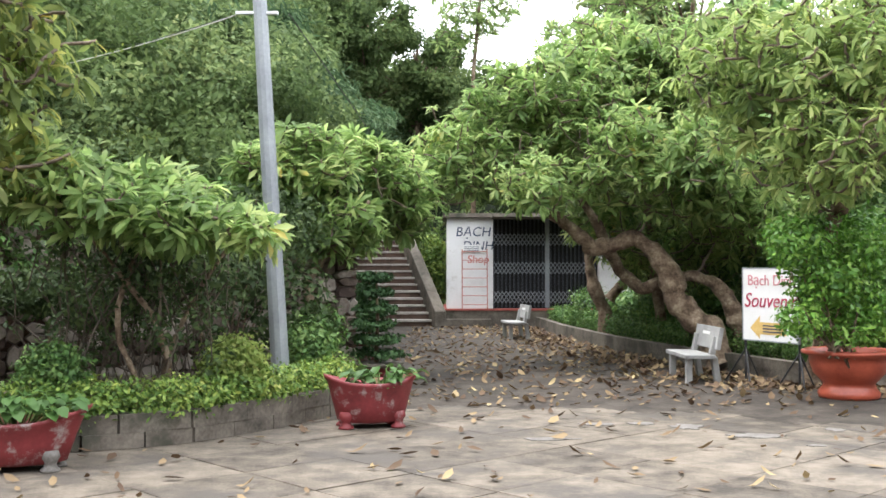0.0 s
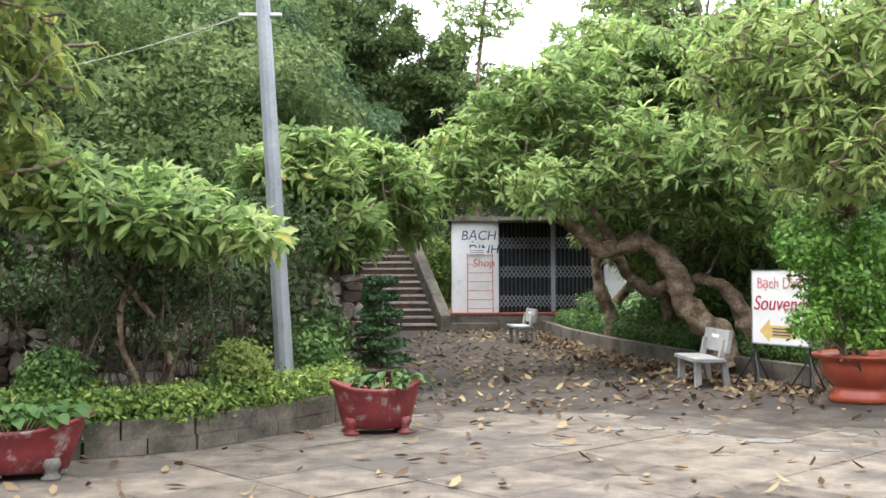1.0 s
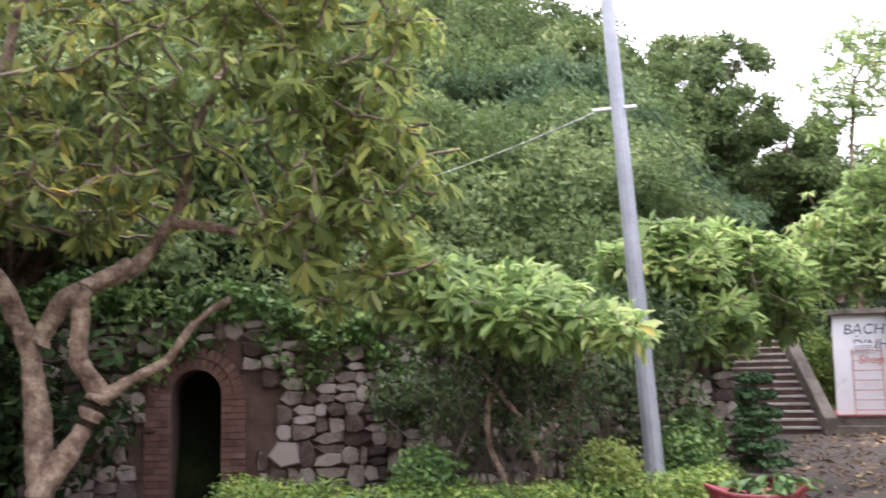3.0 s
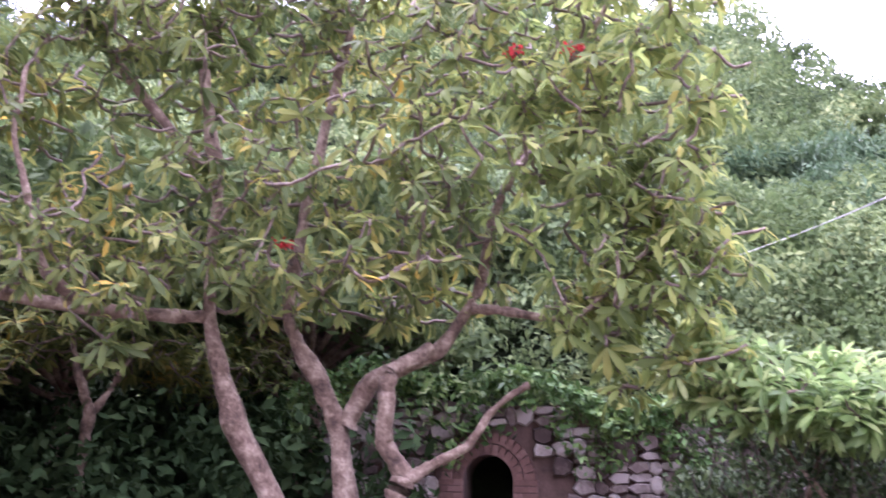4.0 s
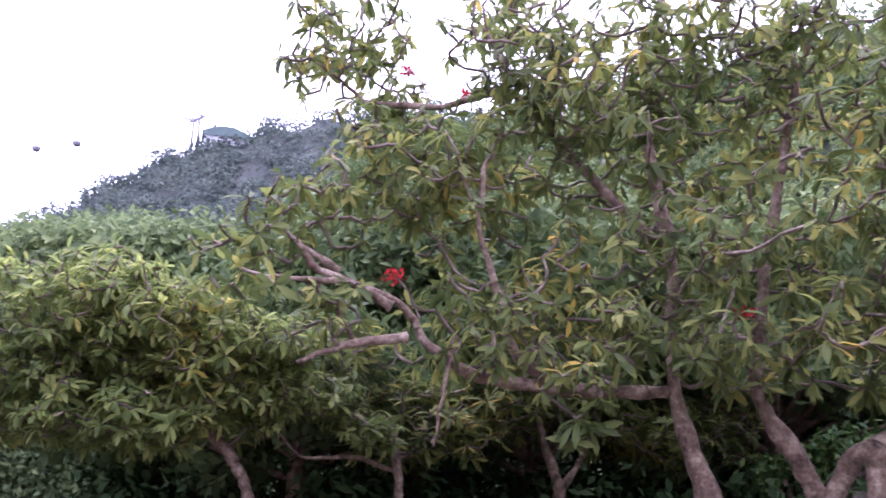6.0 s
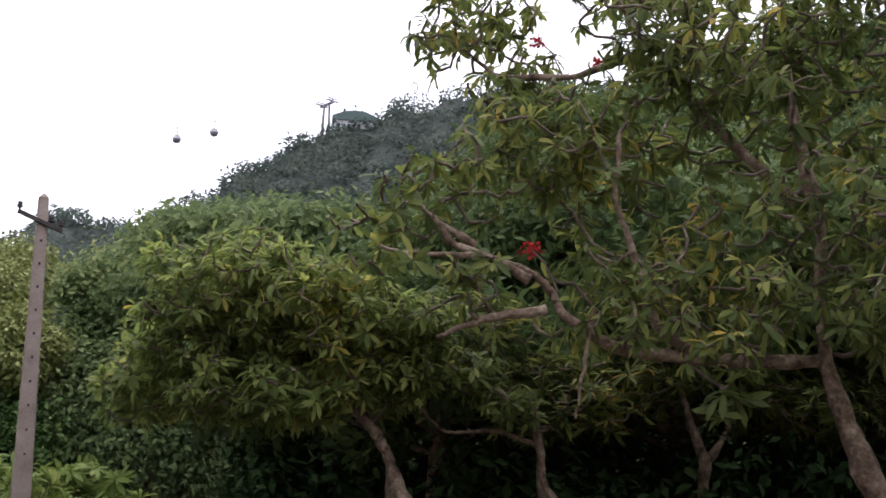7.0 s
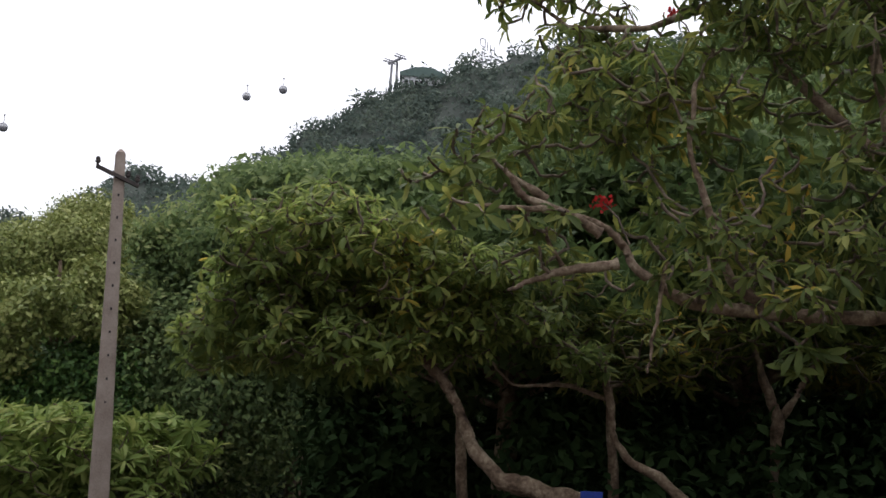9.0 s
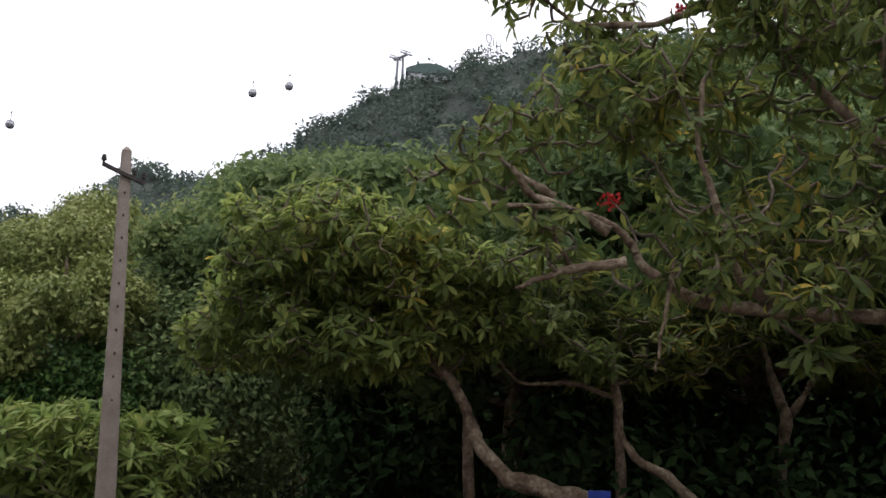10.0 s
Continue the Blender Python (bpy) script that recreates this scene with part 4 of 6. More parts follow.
E12 = [(-7.11, 8.20, 5.38), (-6.92, 8.23, 6.03), (-6.63, 8.33, 6.57)]
E5 = [(-6.25, 8.32, 1.33), (-6.1, 8.44, 1.44), (-5.75, 8.69, 1.64), (-5.53, 8.82, 1.95), (-5.26, 8.98, 2.15)]
plumeria("plumeria_tree", "large old plumeria with several pale trunks by the arch", [(E1, 0.135, 0.05), (E1b, 0.07, 0.025), (E1c, 0.05, 0.02), (E2, 0.13, 0.045), (E4, 0.06, 0.02), (E4b, 0.035, 0.015), (E6, 0.018, 0.012), (E7, 0.045, 0.015), (E8, 0.045, 0.015), (E9, 0.025, 0.012), (E10, 0.04, 0.015), (E12, 0.05, 0.02)],
         [(-8.84, 6.0, 3.51, 1.1, 0.61), (-7.86, 7.24, 3.9, 1.23, 0.95), (-6.32, 7.95, 4.1, 1.23, 0.91), (-6.17, 8.68, 5.74, 1.47, 0.77), (-8.29, 7.53, 5.7, 1.53, 0.86), (-6.83, 8.19, 3.22, 1.65, 0.38), (-9.49, 5.95, 5.05, 1.08, 0.84), (-10.44, 5.31, 6.62, 0.72, 0.45), (-9.48, 6.84, 7.14, 1.0, 0.4), (-9.61, 3.67, 4.02, 0.54, 0.48), (-9.52, 4.41, 4.65, 0.72, 0.5), (-9.41, 5.5, 5.07, 0.88, 0.59), (-10.48, 4.76, 6.63, 0.45, 0.39), (-8.51, 7.25, 6.32, 0.94, 0.56), (-9.12, 4.29, 3.44, 0.62, 0.31), (-7.95, 7.56, 6.73, 1.44, 0.31), (-6.63, 8.33, 6.44, 0.97, 0.36), (-9.85, 5.26, 5.71, 0.73, 0.49), (-7.34, 7.7, 6.54, 1.09, 0.36), (-10.39, 5.14, 6.9, 0.79, 0.39), (-8.06, 5.58, 3.14, 0.35, 0.35), (-7.67, 6.02, 2.71, 0.42, 0.3), (-7.48, 6.26, 3.22, 0.5, 0.4), (-7.75, 6.14, 2.35, 0.3, 0.18), (-8.78, 5.75, 6.49, 0.55, 0.5), (-8.55, 6.31, 6.19, 0.6, 0.55), (-8.37, 6.62, 5.58, 0.6, 0.5), (-8.94, 6.1, 5.76, 0.5, 0.4), (-7.18, 7.1, 3.17, 0.55, 0.28), (-7.64, 6.18, 3.06, 0.4, 0.25), (-10.36, 4.37, 6.36, 0.35, 0.4), (-10.27, 4.49, 6.9, 0.4, 0.35), (-8.96, 6.15, 6.19, 0.4, 0.35)], 1500, 105, PLUMERIA_DARK, per=9, length=0.218, inner=0.12, twig=0.017, sag=1.1, slim=0.25)
plumeria("plumeria_tree", "old crooked plumeria with yellowing leaves by the arch", [(E3, 0.115, 0.06), (E2b, 0.095, 0.035), (E3b, 0.055, 0.025), (E5, 0.06, 0.03), (E11, 0.05, 0.02)],
         [(-5.22, 8.68, 4.36, 1.24, 0.91), (-4.46, 9.05, 5.14, 0.99, 0.83), (-4.39, 9.09, 3.52, 0.74, 0.53), (-4.05, 8.74, 4.24, 0.63, 0.63), (-3.68, 8.9, 3.61, 0.41, 0.52), (-4.27, 8.75, 3.21, 0.62, 0.41), (-4.73, 8.74, 2.66, 0.47, 0.31), (-4.3, 8.9, 5.95, 1.23, 0.33), (-5.18, 8.69, 6.19, 0.69, 0.29), (-4.64, 9.01, 3.23, 0.42, 0.35), (-4.01, 9.32, 3.02, 0.5, 0.4), (-3.62, 9.44, 3.65, 0.5, 0.45), (-4.28, 9.17, 2.57, 0.4, 0.25), (-4.02, 8.96, 4.22, 0.7, 0.6), (-3.51, 9.1, 4.46, 0.5, 0.5), (-3.89, 9.03, 3.37, 0.6, 0.45), (-4.3, 8.82, 2.85, 0.55, 0.35), (-3.67, 8.98, 5.52, 0.5, 0.4), (-4.23, 8.91, 5.2, 0.5, 0.4), (-3.42, 9.26, 4.8, 0.5, 0.4), (-4.61, 8.6, 4.34, 0.5, 0.45), (-4.88, 8.42, 5.04, 0.5, 0.4), (-3.92, 9.12, 2.41, 0.4, 0.28), (-3.55, 9.2, 2.77, 0.42, 0.35), (-4.27, 8.99, 2.18, 0.3, 0.2), (-3.39, 9.26, 3.34, 0.4, 0.4)], 560, 110, PLUMERIA_YELLOW, per=9, length=0.23, inner=0.12, twig=0.017, sag=1.1, slim=0.25)
F1 = [(-10.19, 5.96, -0.05), (-10.31, 5.66, 0.98), (-10.42, 5.46, 1.07), (-10.63, 5.06, 1.16), (-10.77, 4.77, 1.24), (-10.95, 4.5, 1.55), (-11.04, 4.39, 1.91), (-11.08, 4.24, 2.23), (-11.29, 3.85, 2.62), (-11.44, 3.5, 2.79), (-11.54, 3.06, 3.31)]
F2 = [(-10.04, 6.98, -0.05), (-10.14, 6.68, 1.02), (-10.32, 6.42, 1.32), (-10.5, 6.14, 1.49), (-10.59, 5.98, 1.81), (-10.58, 5.96, 2.14), (-10.61, 5.86, 2.52), (-10.68, 5.68, 2.79)]
F3 = [(-10.6, 5.94, 2.11), (-10.81, 5.54, 2.24), (-10.98, 4.98, 2.21), (-11.07, 4.74, 2.44)]
plumeria("plumeria_tree", "dense rounded plumeria beside the concrete post", [(F1, 0.115, 0.035), (F2, 0.08, 0.028), (F3, 0.03, 0.014)],
         [(-11.48, 2.77, 3.58, 1.03, 0.67), (-11.23, 3.60, 3.32, 0.90, 0.72), (-12.04, 2.45, 2.94, 0.81, 0.69), (-11.36, 3.18, 2.57, 1.02, 0.36), (-12.63, 2.08, 2.70, 0.46, 0.52), (-11.17, 3.56, 2.81, 0.45, 0.22), (-10.93, 4.27, 2.71, 0.5, 0.25), (-10.63, 4.95, 2.84, 0.5, 0.25), (-10.41, 5.45, 2.51, 0.35, 0.2), (-11.36, 3.12, 3.13, 0.5, 0.3), (-10.76, 4.46, 3.33, 0.5, 0.3)], 1650, 106, PLUMERIA_YELLOW, per=11, length=0.175, sag=0.5, slim=0.27)
H1 = [(-21.3, 1.5, -0.08), (-21.2, 1.4, 0.4), (-21.1, 1.1, 1.0)]
H2 = [(-21.4, 1.8, -0.08), (-21.7, 2.3, 0.4), (-21.9, 2.7, 1.15)]
plumeria("plumeria_tree", "low young plumeria bush beside the concrete post", [(H1, 0.07, 0.03), (H2, 0.07, 0.03)], [(-21.05, 0.67, 1.19, 1.65, 0.78), (-21.97, 2.45, 1.27, 1.16, 0.7), (-21.34, 1.51, 0.6, 1.62, 0.64)], 560, 141, GRASSY, per=12, length=0.33)
bush("shrub", "dense green shrub behind the concrete post", [(-25.63, -0.14, 3.3, 1.1, 0.8), (-25.57, 0.75, 3.9, 1.0, 0.7), (-24.69, 0.52, 2.6, 1.2, 0.8), (-24.7, -0.5, 2.0, 1.3, 1.0), (-24.67, 1.6, 2.4, 1.2, 1.0), (-24.5, 0.5, 1.0, 1.6, 1.0)], 32000, 0.14, 49, BUSH)
bush("yellowish_tree", "tree with pale yellowish flowering crown", [(-30.79, -0.40, 5.94, 1.64, 0.99), (-34.79, 1.24, 7.45, 1.68, 1.12), (-26.77, -0.65, 3.98, 1.27, 0.85), (-29.03, -1.57, 2.76, 2.50, 2.00), (-28.4, -0.37, 5.7, 1.1, 0.9), (-28.3, 0.79, 6.1, 1.0, 0.8), (-30.2, 1.2, 7.1, 1.2, 0.8)], 60000, 0.13, 42, YELLOWISH, "tree")
bush("dark_tree", "dense dark green tree behind the concrete post", [(-26.05, 3.22, 6.01, 1.23, 1.1), (-26.96, 4.78, 7.7, 1.3, 0.73), (-21.88, 5.77, 6.91, 1.56, 0.59), (-26.29, 2.32, 4.05, 1.43, 1.43), (-27.36, 0.26, 3.25, 1.56, 1.1), (-25.23, 4.27, 2.65, 2.6, 2.6)], 48000, 0.16, 43, FOREST, "tree")
M1 = [(-11.69, 4.84, 0.00), (-11.77, 4.75, 1.28), (-11.79, 4.72, 1.88), (-11.85, 4.57, 2.24), (-12.00, 4.18, 2.73)]
M2 = [(-11.28, 6.44, 0.00), (-11.30, 6.40, 1.32), (-11.35, 6.33, 2.01), (-11.40, 6.25, 2.72), (-11.68, 5.71, 3.03)]
M3 = [(-10.84, 8.26, -0.05), (-10.84, 8.26, 1.27), (-10.82, 8.3, 1.72), (-10.8, 8.3, 2.09), (-10.9, 8.13, 2.55), (-10.9, 8.06, 2.95)]
M4 = [(-10.8, 8.3, 2.04), (-10.66, 8.46, 2.27), (-10.56, 8.54, 2.57), (-10.4, 8.69, 2.83)]
plumeria("plumeria_tree", "shaded plumeria with thin stems under the larger crown", [(M1, 0.07, 0.03), (M2, 0.06, 0.03), (M3, 0.1, 0.03), (M4, 0.05, 0.02)],
         [(-11.54, 5.33, 3.31, 1.05, 0.53), (-11.41, 6.64, 2.75, 1.02, 0.48), (-11.90, 4.47, 2.87, 0.78, 0.46), (-11.15, 7.94, 3.18, 0.92, 0.50), (-10.70, 10.02, 2.82, 1.22, 0.46)], 850, 107, PLUMERIA_DARK, per=10, length=0.2)
# back row of crowns, added as a roof that darkens the space below
bush("dark_tree", "dense tree crown added behind the plumerias to shade the ground below", [(-17.39, 3.98, 5.29, 1.42, 0.66), (-16.44, 5.57, 5.30, 1.50, 0.80), (-15.11, 8.16, 5.52, 1.80, 1.08), (-13.29, 10.54, 5.65, 1.90, 1.10), (-15.91, 6.97, 3.91, 1.80, 1.20), (-12.86, 11.74, 4.15, 1.80, 1.30)], 76000, 0.17, 44, FOREST, "tree")
bush("dark_tree", "dense crown of a tree above the stone wall", [(-10.6, 13.4, 5.2, 1.8, 1.2), (-8.2, 14.8, 5.2, 1.7, 1.1), (-11.3, 12.2, 3.9, 1.4, 1.1)], 18000, 0.2, 45, FOREST, "tree", base_z=1.8)
G1 = [(1.0, 34.6, 0), (1.0, 34.5, 4), (1.0, 34.4, 8), (1.2, 34.4, 10.5), (1.9, 34.4, 11.6)]
G2 = [(4.1, 19.5, 0.15), (3.8, 19.3, 2.4), (3.27, 19.18, 4.65), (3.28, 19.18, 5.74), (3.28, 19.18, 6.73)]
plumeria("young_tree", "tall slender young tree with a sparse crown", [(G1, 0.1, 0.03)], [(1.19, 34.4, 10.7, 1.6, 1.5), (2.0, 34.4, 11.7, 1.14, 0.96), (0.52, 34.4, 9.5, 0.94, 0.94)], 340, 108, PLUMERIA, per=9, length=0.28)
plumeria("young_tree", "tall slender tree rising behind the leaning plumeria", [(G2, 0.09, 0.03)], [(3.28, 19.18, 6.73, 0.85, 0.64), (3.97, 19.04, 6.84, 0.64, 0.64), (2.6, 19.3, 5.7, 0.9, 0.5)], 170, 109, PLUMERIA, per=9, length=0.22)


def bamboo(x, y, z, height, spread, seed):
    """A feathery thicket: many arching stems hung with narrow drooping leaves."""
    rb = np.random.default_rng(seed)
    t = tagged(empty("bamboo_thicket", x, y, z), "dark feathery bamboo thicket on the slope", "bamboo", "bamboo thickets")
    paths, pos, out = [], [], []
    u = np.linspace(0, 1, 9)
    for k in range(46):
        a, reach, h = rb.random() * 2 * math.pi, spread * (0.25 + 0.85 * rb.random()), height * (0.55 + 0.5 * rb.random())
        way = np.array([math.cos(a), math.sin(a), 0])
        q = way * (reach * u ** 2)[:, None] + np.array([0, 0, 1.0]) * (h * (1.25 * u - 0.42 * u ** 3))[:, None] + rb.normal(size=3) * [0.25, 0.25, 0]
        paths.append(np.c_[q, np.linspace(0.022, 0.004, 9)])
        n = 420
        s = 0.22 + 0.78 * rb.random(n) ** 0.7
        p = np.stack([np.interp(s, u, q[:, j]) for j in range(3)], 1) + rb.normal(size=(n, 3)) * [0.22, 0.22, 0.14]
        pos.append(p)
        out.append(np.repeat(way[None], n, 0))
    pos, out = np.concatenate(pos), np.concatenate(out)
    V, Fc = tubes(paths, 5)
    tagged(raw("culm_wood", V, Fc, VINE, t), kind="stuff")
    n = len(pos)
    way = unit(out * 0.6 + rb.normal(size=(n, 3)) * 0.55 - np.array([0, 0, 0.55]))
    nrm = unit(np.array([0, 0, 1.0]) + 0.6 * rb.normal(size=(n, 3)))
    ln = 0.17 + 0.16 * rb.random(n)
    V, Fc = flakes(pos, way, nrm, ln, ln * 0.2)
    tagged(raw("leaves", V, Fc, BAMBOO, t), kind="stuff")


for k, (x, y, z, h, w) in enumerate(((-4.6, 20.6, 3.4, 3.4, 1.5), (-3.9, 22.2, 3.3, 3.4, 1.4), (-5.6, 21.6, 4.2, 3.6, 1.6), (-4.8, 23.6, 4.6, 3.8, 1.6), (-6.9, 23.6, 5.2, 3.8, 1.7), (-5.9, 25.4, 5.6, 4.0, 1.7), (-3.6, 26.2, 3.8, 3.0, 1.4), (-2.7, 29.5, 3.6, 3.0, 1.5), (-8.2, 22.5, 5.0, 3.6, 1.7))):
    bamboo(x, y, z, h, w, 200 + k)
bush("creeper", "bright green creepers over the shrubs of the slope", [(-4.69, 16.4, 3.3, 0.6, 0.4), (-3.95, 16.6, 3.1, 0.6, 0.4), (-5.24, 16.3, 3.4, 0.5, 0.4), (-3.37, 17.3, 2.9, 0.6, 0.4), (-4.9, 17.6, 3.9, 0.7, 0.35), (-4.1, 18.2, 3.7, 0.6, 0.35), (-3.4, 23.9, 4.7, 0.8, 0.5)], 9500, 0.11, 210, GRASSY, "creeper", base_z=2.4)
bush("creeper", "russet creepers with withered tips on the slope", [(-5.73, 18.6, 4.2, 0.28, 0.2), (-4.8, 18.9, 3.95, 0.3, 0.2), (-5.48, 20.6, 5.0, 0.25, 0.2), (-6.42, 17.8, 4.55, 0.4, 0.25)], 1500, 0.09, 211, RUSSET, "creeper", base_z=3.0)


def forest_tree(x, y, z, height, width, seed, mat, label, count=14000, leaf=0.24, airy=1.0, low=0.3):
    """A tall tree: tapered trunk, limbs and a crown of many uneven clumps."""
    rt = np.random.default_rng(seed)
    t = tagged(empty("forest_tree", x, y, z), label, "tree", "trees on the slope")
    paths = [[(0, 0, -0.5, 0.22), (0.1, 0.05, height * 0.35, 0.17), (0.0, 0.1, height * 0.7, 0.1), (0.1, 0, height * 0.95, 0.03)]]
    c, s = [], []
    for k in range(44):
        h = height * (low + (0.92 - low) * rt.random())
        spread = width * (0.35 + 0.65 * math.sin(math.pi * min(1, (h / height - 0.25) / 0.8)))
        a = rt.random() * 2 * math.pi
        e = np.array([math.cos(a), math.sin(a), 0]) * spread * (0.4 + 0.6 * rt.random()) + np.array([0, 0, h])
        paths.append([(0.05, 0.05, h * 0.75, 0.06), (*(e * 0.5 + np.array([0, 0, h * 0.42])), 0.04), (*e, 0.015)])
        c.append(e)
        s.append(width * (0.13 + 0.17 * rt.random()) * airy)
    V, Fc = tubes(paths[:1], 8)
    raw("trunk", V, Fc, BARK, t, smooth=True)
    V, Fc = tubes(paths[1:], 5)
    tagged(raw("limb_wood", V, Fc, BARK, t), kind="stuff")
    V, Fc = clump_leaves(np.array(c), np.array(s), count, leaf, rt, 0.3, 0.8)
    tagged(raw("crown", V, Fc, mat, t), kind="stuff")


forest_tree(-6.3, 45.5, 6.2, 9.0, 3.2, 61, DARK_WOOD, "dark dense tree on the slope", 20800)
forest_tree(0.5, 47, 4.4, 5.6, 2.2, 73, FOREST, "green tree on the slope", 9000)
forest_tree(-3.4, 46, 5.6, 8.2, 3.0, 62, DARK_WOOD, "dark dense tree on the slope", 15000)
forest_tree(-1.2, 46.5, 5.0, 7.6, 2.6, 63, DARK_WOOD, "dark dense tree on the slope", 15600)
forest_tree(-4.5, 48, 7.6, 10.2, 3.0, 64, FOREST, "tall pale tree with an airy crown", 9000, 0.28, 0.9, 0.45)
forest_tree(7.4, 31, 0.3, 11.0, 3.6, 74, FOREST, "green tree with a spreading crown behind the shop", 14000, 0.24, 0.9, 0.55)
forest_tree(-9.6, 44.5, 8.0, 8.6, 3.2, 65, FOREST, "green tree on the slope", 14000)
forest_tree(-6.6, 26.5, 3.6, 4.4, 2.3, 66, DARK_WOOD, "dark feathery bamboo-like thicket", 14000, 0.24)
forest_tree(-8.6, 29.2, 4.8, 5.2, 2.6, 67, DARK_WOOD, "dark feathery bamboo-like thicket", 14000, 0.24)
forest_tree(3.6, 36, 0.5, 8.4, 3.4, 68, FOREST, "green tree behind the shop", 14000)
forest_tree(7.6, 33, 0.3, 8.6, 3.6, 69, FOREST, "green tree behind the shop", 14000)
forest_tree(8.6, 24, 0.2, 7.2, 3.4, 70, FOREST, "green tree behind the planting bed", 15000, 0.22)
forest_tree(7.0, 18, 0.2, 6.0, 2.6, 71, BUSH, "dark green tree behind the planting bed", 12000, 0.2)
forest_tree(-25.6, 4.4, 0.0, 7.5, 2.5, 76, FOREST, "rounded green tree behind the plumerias", 24000, 0.18)
forest_tree(-26.3, 6.3, 0.2, 8.5, 2.8, 77, FOREST, "rounded green tree behind the plumerias", 26000, 0.18)
forest_tree(-25.2, 0.4, -0.1, 5.6, 2.3, 78, YELLOWISH, "rounded yellowish tree behind the concrete post", 24000, 0.15)
# Trees added behind the plumerias to keep sky light off the undergrowth.
for k, (deg, d, h) in enumerate(((42, 15.5, 5.8), (48, 16.8, 6.2), (54, 15.8, 6.0), (60, 17.0, 6.0), (66, 16.0, 5.4), (71, 18.2, 4.8))):
    forest_tree(-math.sin(radians(deg)) * d, math.cos(radians(deg)) * d, -0.06, h, 3.1, 90 + k, DARK_WOOD, "tree added behind the plumerias to shade the undergrowth", 11000, 0.22, low=0.52)

for k, (x, y, z, w, h) in enumerate(((5.6, 18.6, 1.2, 1.0, 0.9), (6.6, 16.8, 1.3, 1.0, 1.0), (5.4, 21.5, 0.85, 1.0, 0.6), (4.8, 24.5, 0.65, 0.9, 0.45), (6.6, 14.9, 1.2, 0.9, 0.9))):
    bush("shrub", "dark green shrub in the shade behind the clipped hedge", [(x, y, z, w, h)], 4200, 0.13, 150 + k, BUSH, base_z=0.2)
# undergrowth whose leaf colour already holds the shade below the crowns
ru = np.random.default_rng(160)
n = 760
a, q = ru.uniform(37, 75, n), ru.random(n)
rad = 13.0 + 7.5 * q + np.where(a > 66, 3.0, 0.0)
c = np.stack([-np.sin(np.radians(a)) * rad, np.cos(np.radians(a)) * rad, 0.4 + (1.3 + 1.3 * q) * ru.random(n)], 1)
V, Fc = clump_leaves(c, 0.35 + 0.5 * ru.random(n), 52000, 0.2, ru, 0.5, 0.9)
tagged(raw("understory", V, Fc, UNDERSTORY), "undergrowth beneath the plumerias, deep shade put into its leaf colour", "undergrowth", kind="stuff")

bush("shrub", "bright green shrub between the stairs and the shop", [(-0.57, 33.0, 2.21, 0.75, 0.6), (-0.25, 33.0, 1.67, 0.75, 0.6), (-0.34, 33.0, 1.05, 0.75, 0.6)], 5000, 0.13, 171, HEDGE)

# ---------------------------------------------------------------- shop and stairs
shop = tagged(empty("shop", 0.1, 28.6, 0), "small white rendered shop with a closed folding steel gate", "building")


def shop_part(name, x0, x1, y0, y1, z0, z1, mat, label="", bevel=0.01):
    bm = bmesh.new()
    box(bm, x0, x1, y0, y1, z0, z1, bevel=bevel)
    return part(name, bm, mat, shop, label)


shop_part("plinth", -0.05, 5.25, -0.1, 5, 0, 0.42, CURB)
shop_part("plinth_edge", -0.08, 5.3, -0.14, 5, 0.42, 0.47, RED_BASE, "red painted plinth edge")
shop_part("step", -0.1, 1.2, -0.5, -0.14, 0, 0.2, CURB)
shop_part("pillar", 0.0, 1.27, 0, 0.3, 0.47, 2.95, PLASTER)
shop_part("side_wall", 0.0, 0.2, 0.3, 5, 0.47, 2.95, PLASTER)
shop_part("end_wall", 4.15, 5.2, 0, 0.3, 0.47, 2.95, PLASTER)
shop_part("back_wall", 0.2, 5.0, 4.8, 5, 0.47, 2.95, PLASTER)
shop_part("far_wall", 5.0, 5.2, 0.3, 5, 0.47, 2.95, PLASTER)
shop_part("canopy", -0.1, 5.5, -0.2, 5.1, 2.95, 3.07, CURB)
shop_part("awning", 1.2, 5.5, -1.5, -0.2, 2.9, 2.96, CURB)
gate = shop_part("gate", 1.27, 4.15, 0.22, 0.26, 0.47, 2.95, DARK, "folding gate on a near-black sheet standing for the unlit inside")
for k in range(26):
    bm = bmesh.new()
    box(bm, -0.02, 0.02, -0.02, 0.02, 0, 2.42, bevel=0.004)
    ob = part("gate_bar", bm, SHUTTER, gate)
    ob.location = (1.3 + k * 0.1118, 0.18, 0.49)
# scissor lattice bands of the folding gate
for z in (0.62, 1.42, 2.2):
    for k in range(25):
        x = 1.3 + k * 0.1118
        V, Fc = tubes([[(x, 0.15, z, 0.011), (x + 0.1118, 0.15, z + 0.16, 0.011)], [(x, 0.145, z + 0.16, 0.011), (x + 0.1118, 0.145, z, 0.011)],
                       [(x, 0.15, z + 0.16, 0.011), (x + 0.1118, 0.15, z + 0.32, 0.011)], [(x, 0.145, z + 0.32, 0.011), (x + 0.1118, 0.145, z + 0.16, 0.011)]], 5)
        raw("lattice", V, Fc, GALV, gate)
shop_part("gate_post", 2.7, 2.82, 0.08, 0.17, 0.49, 2.95, GALV)


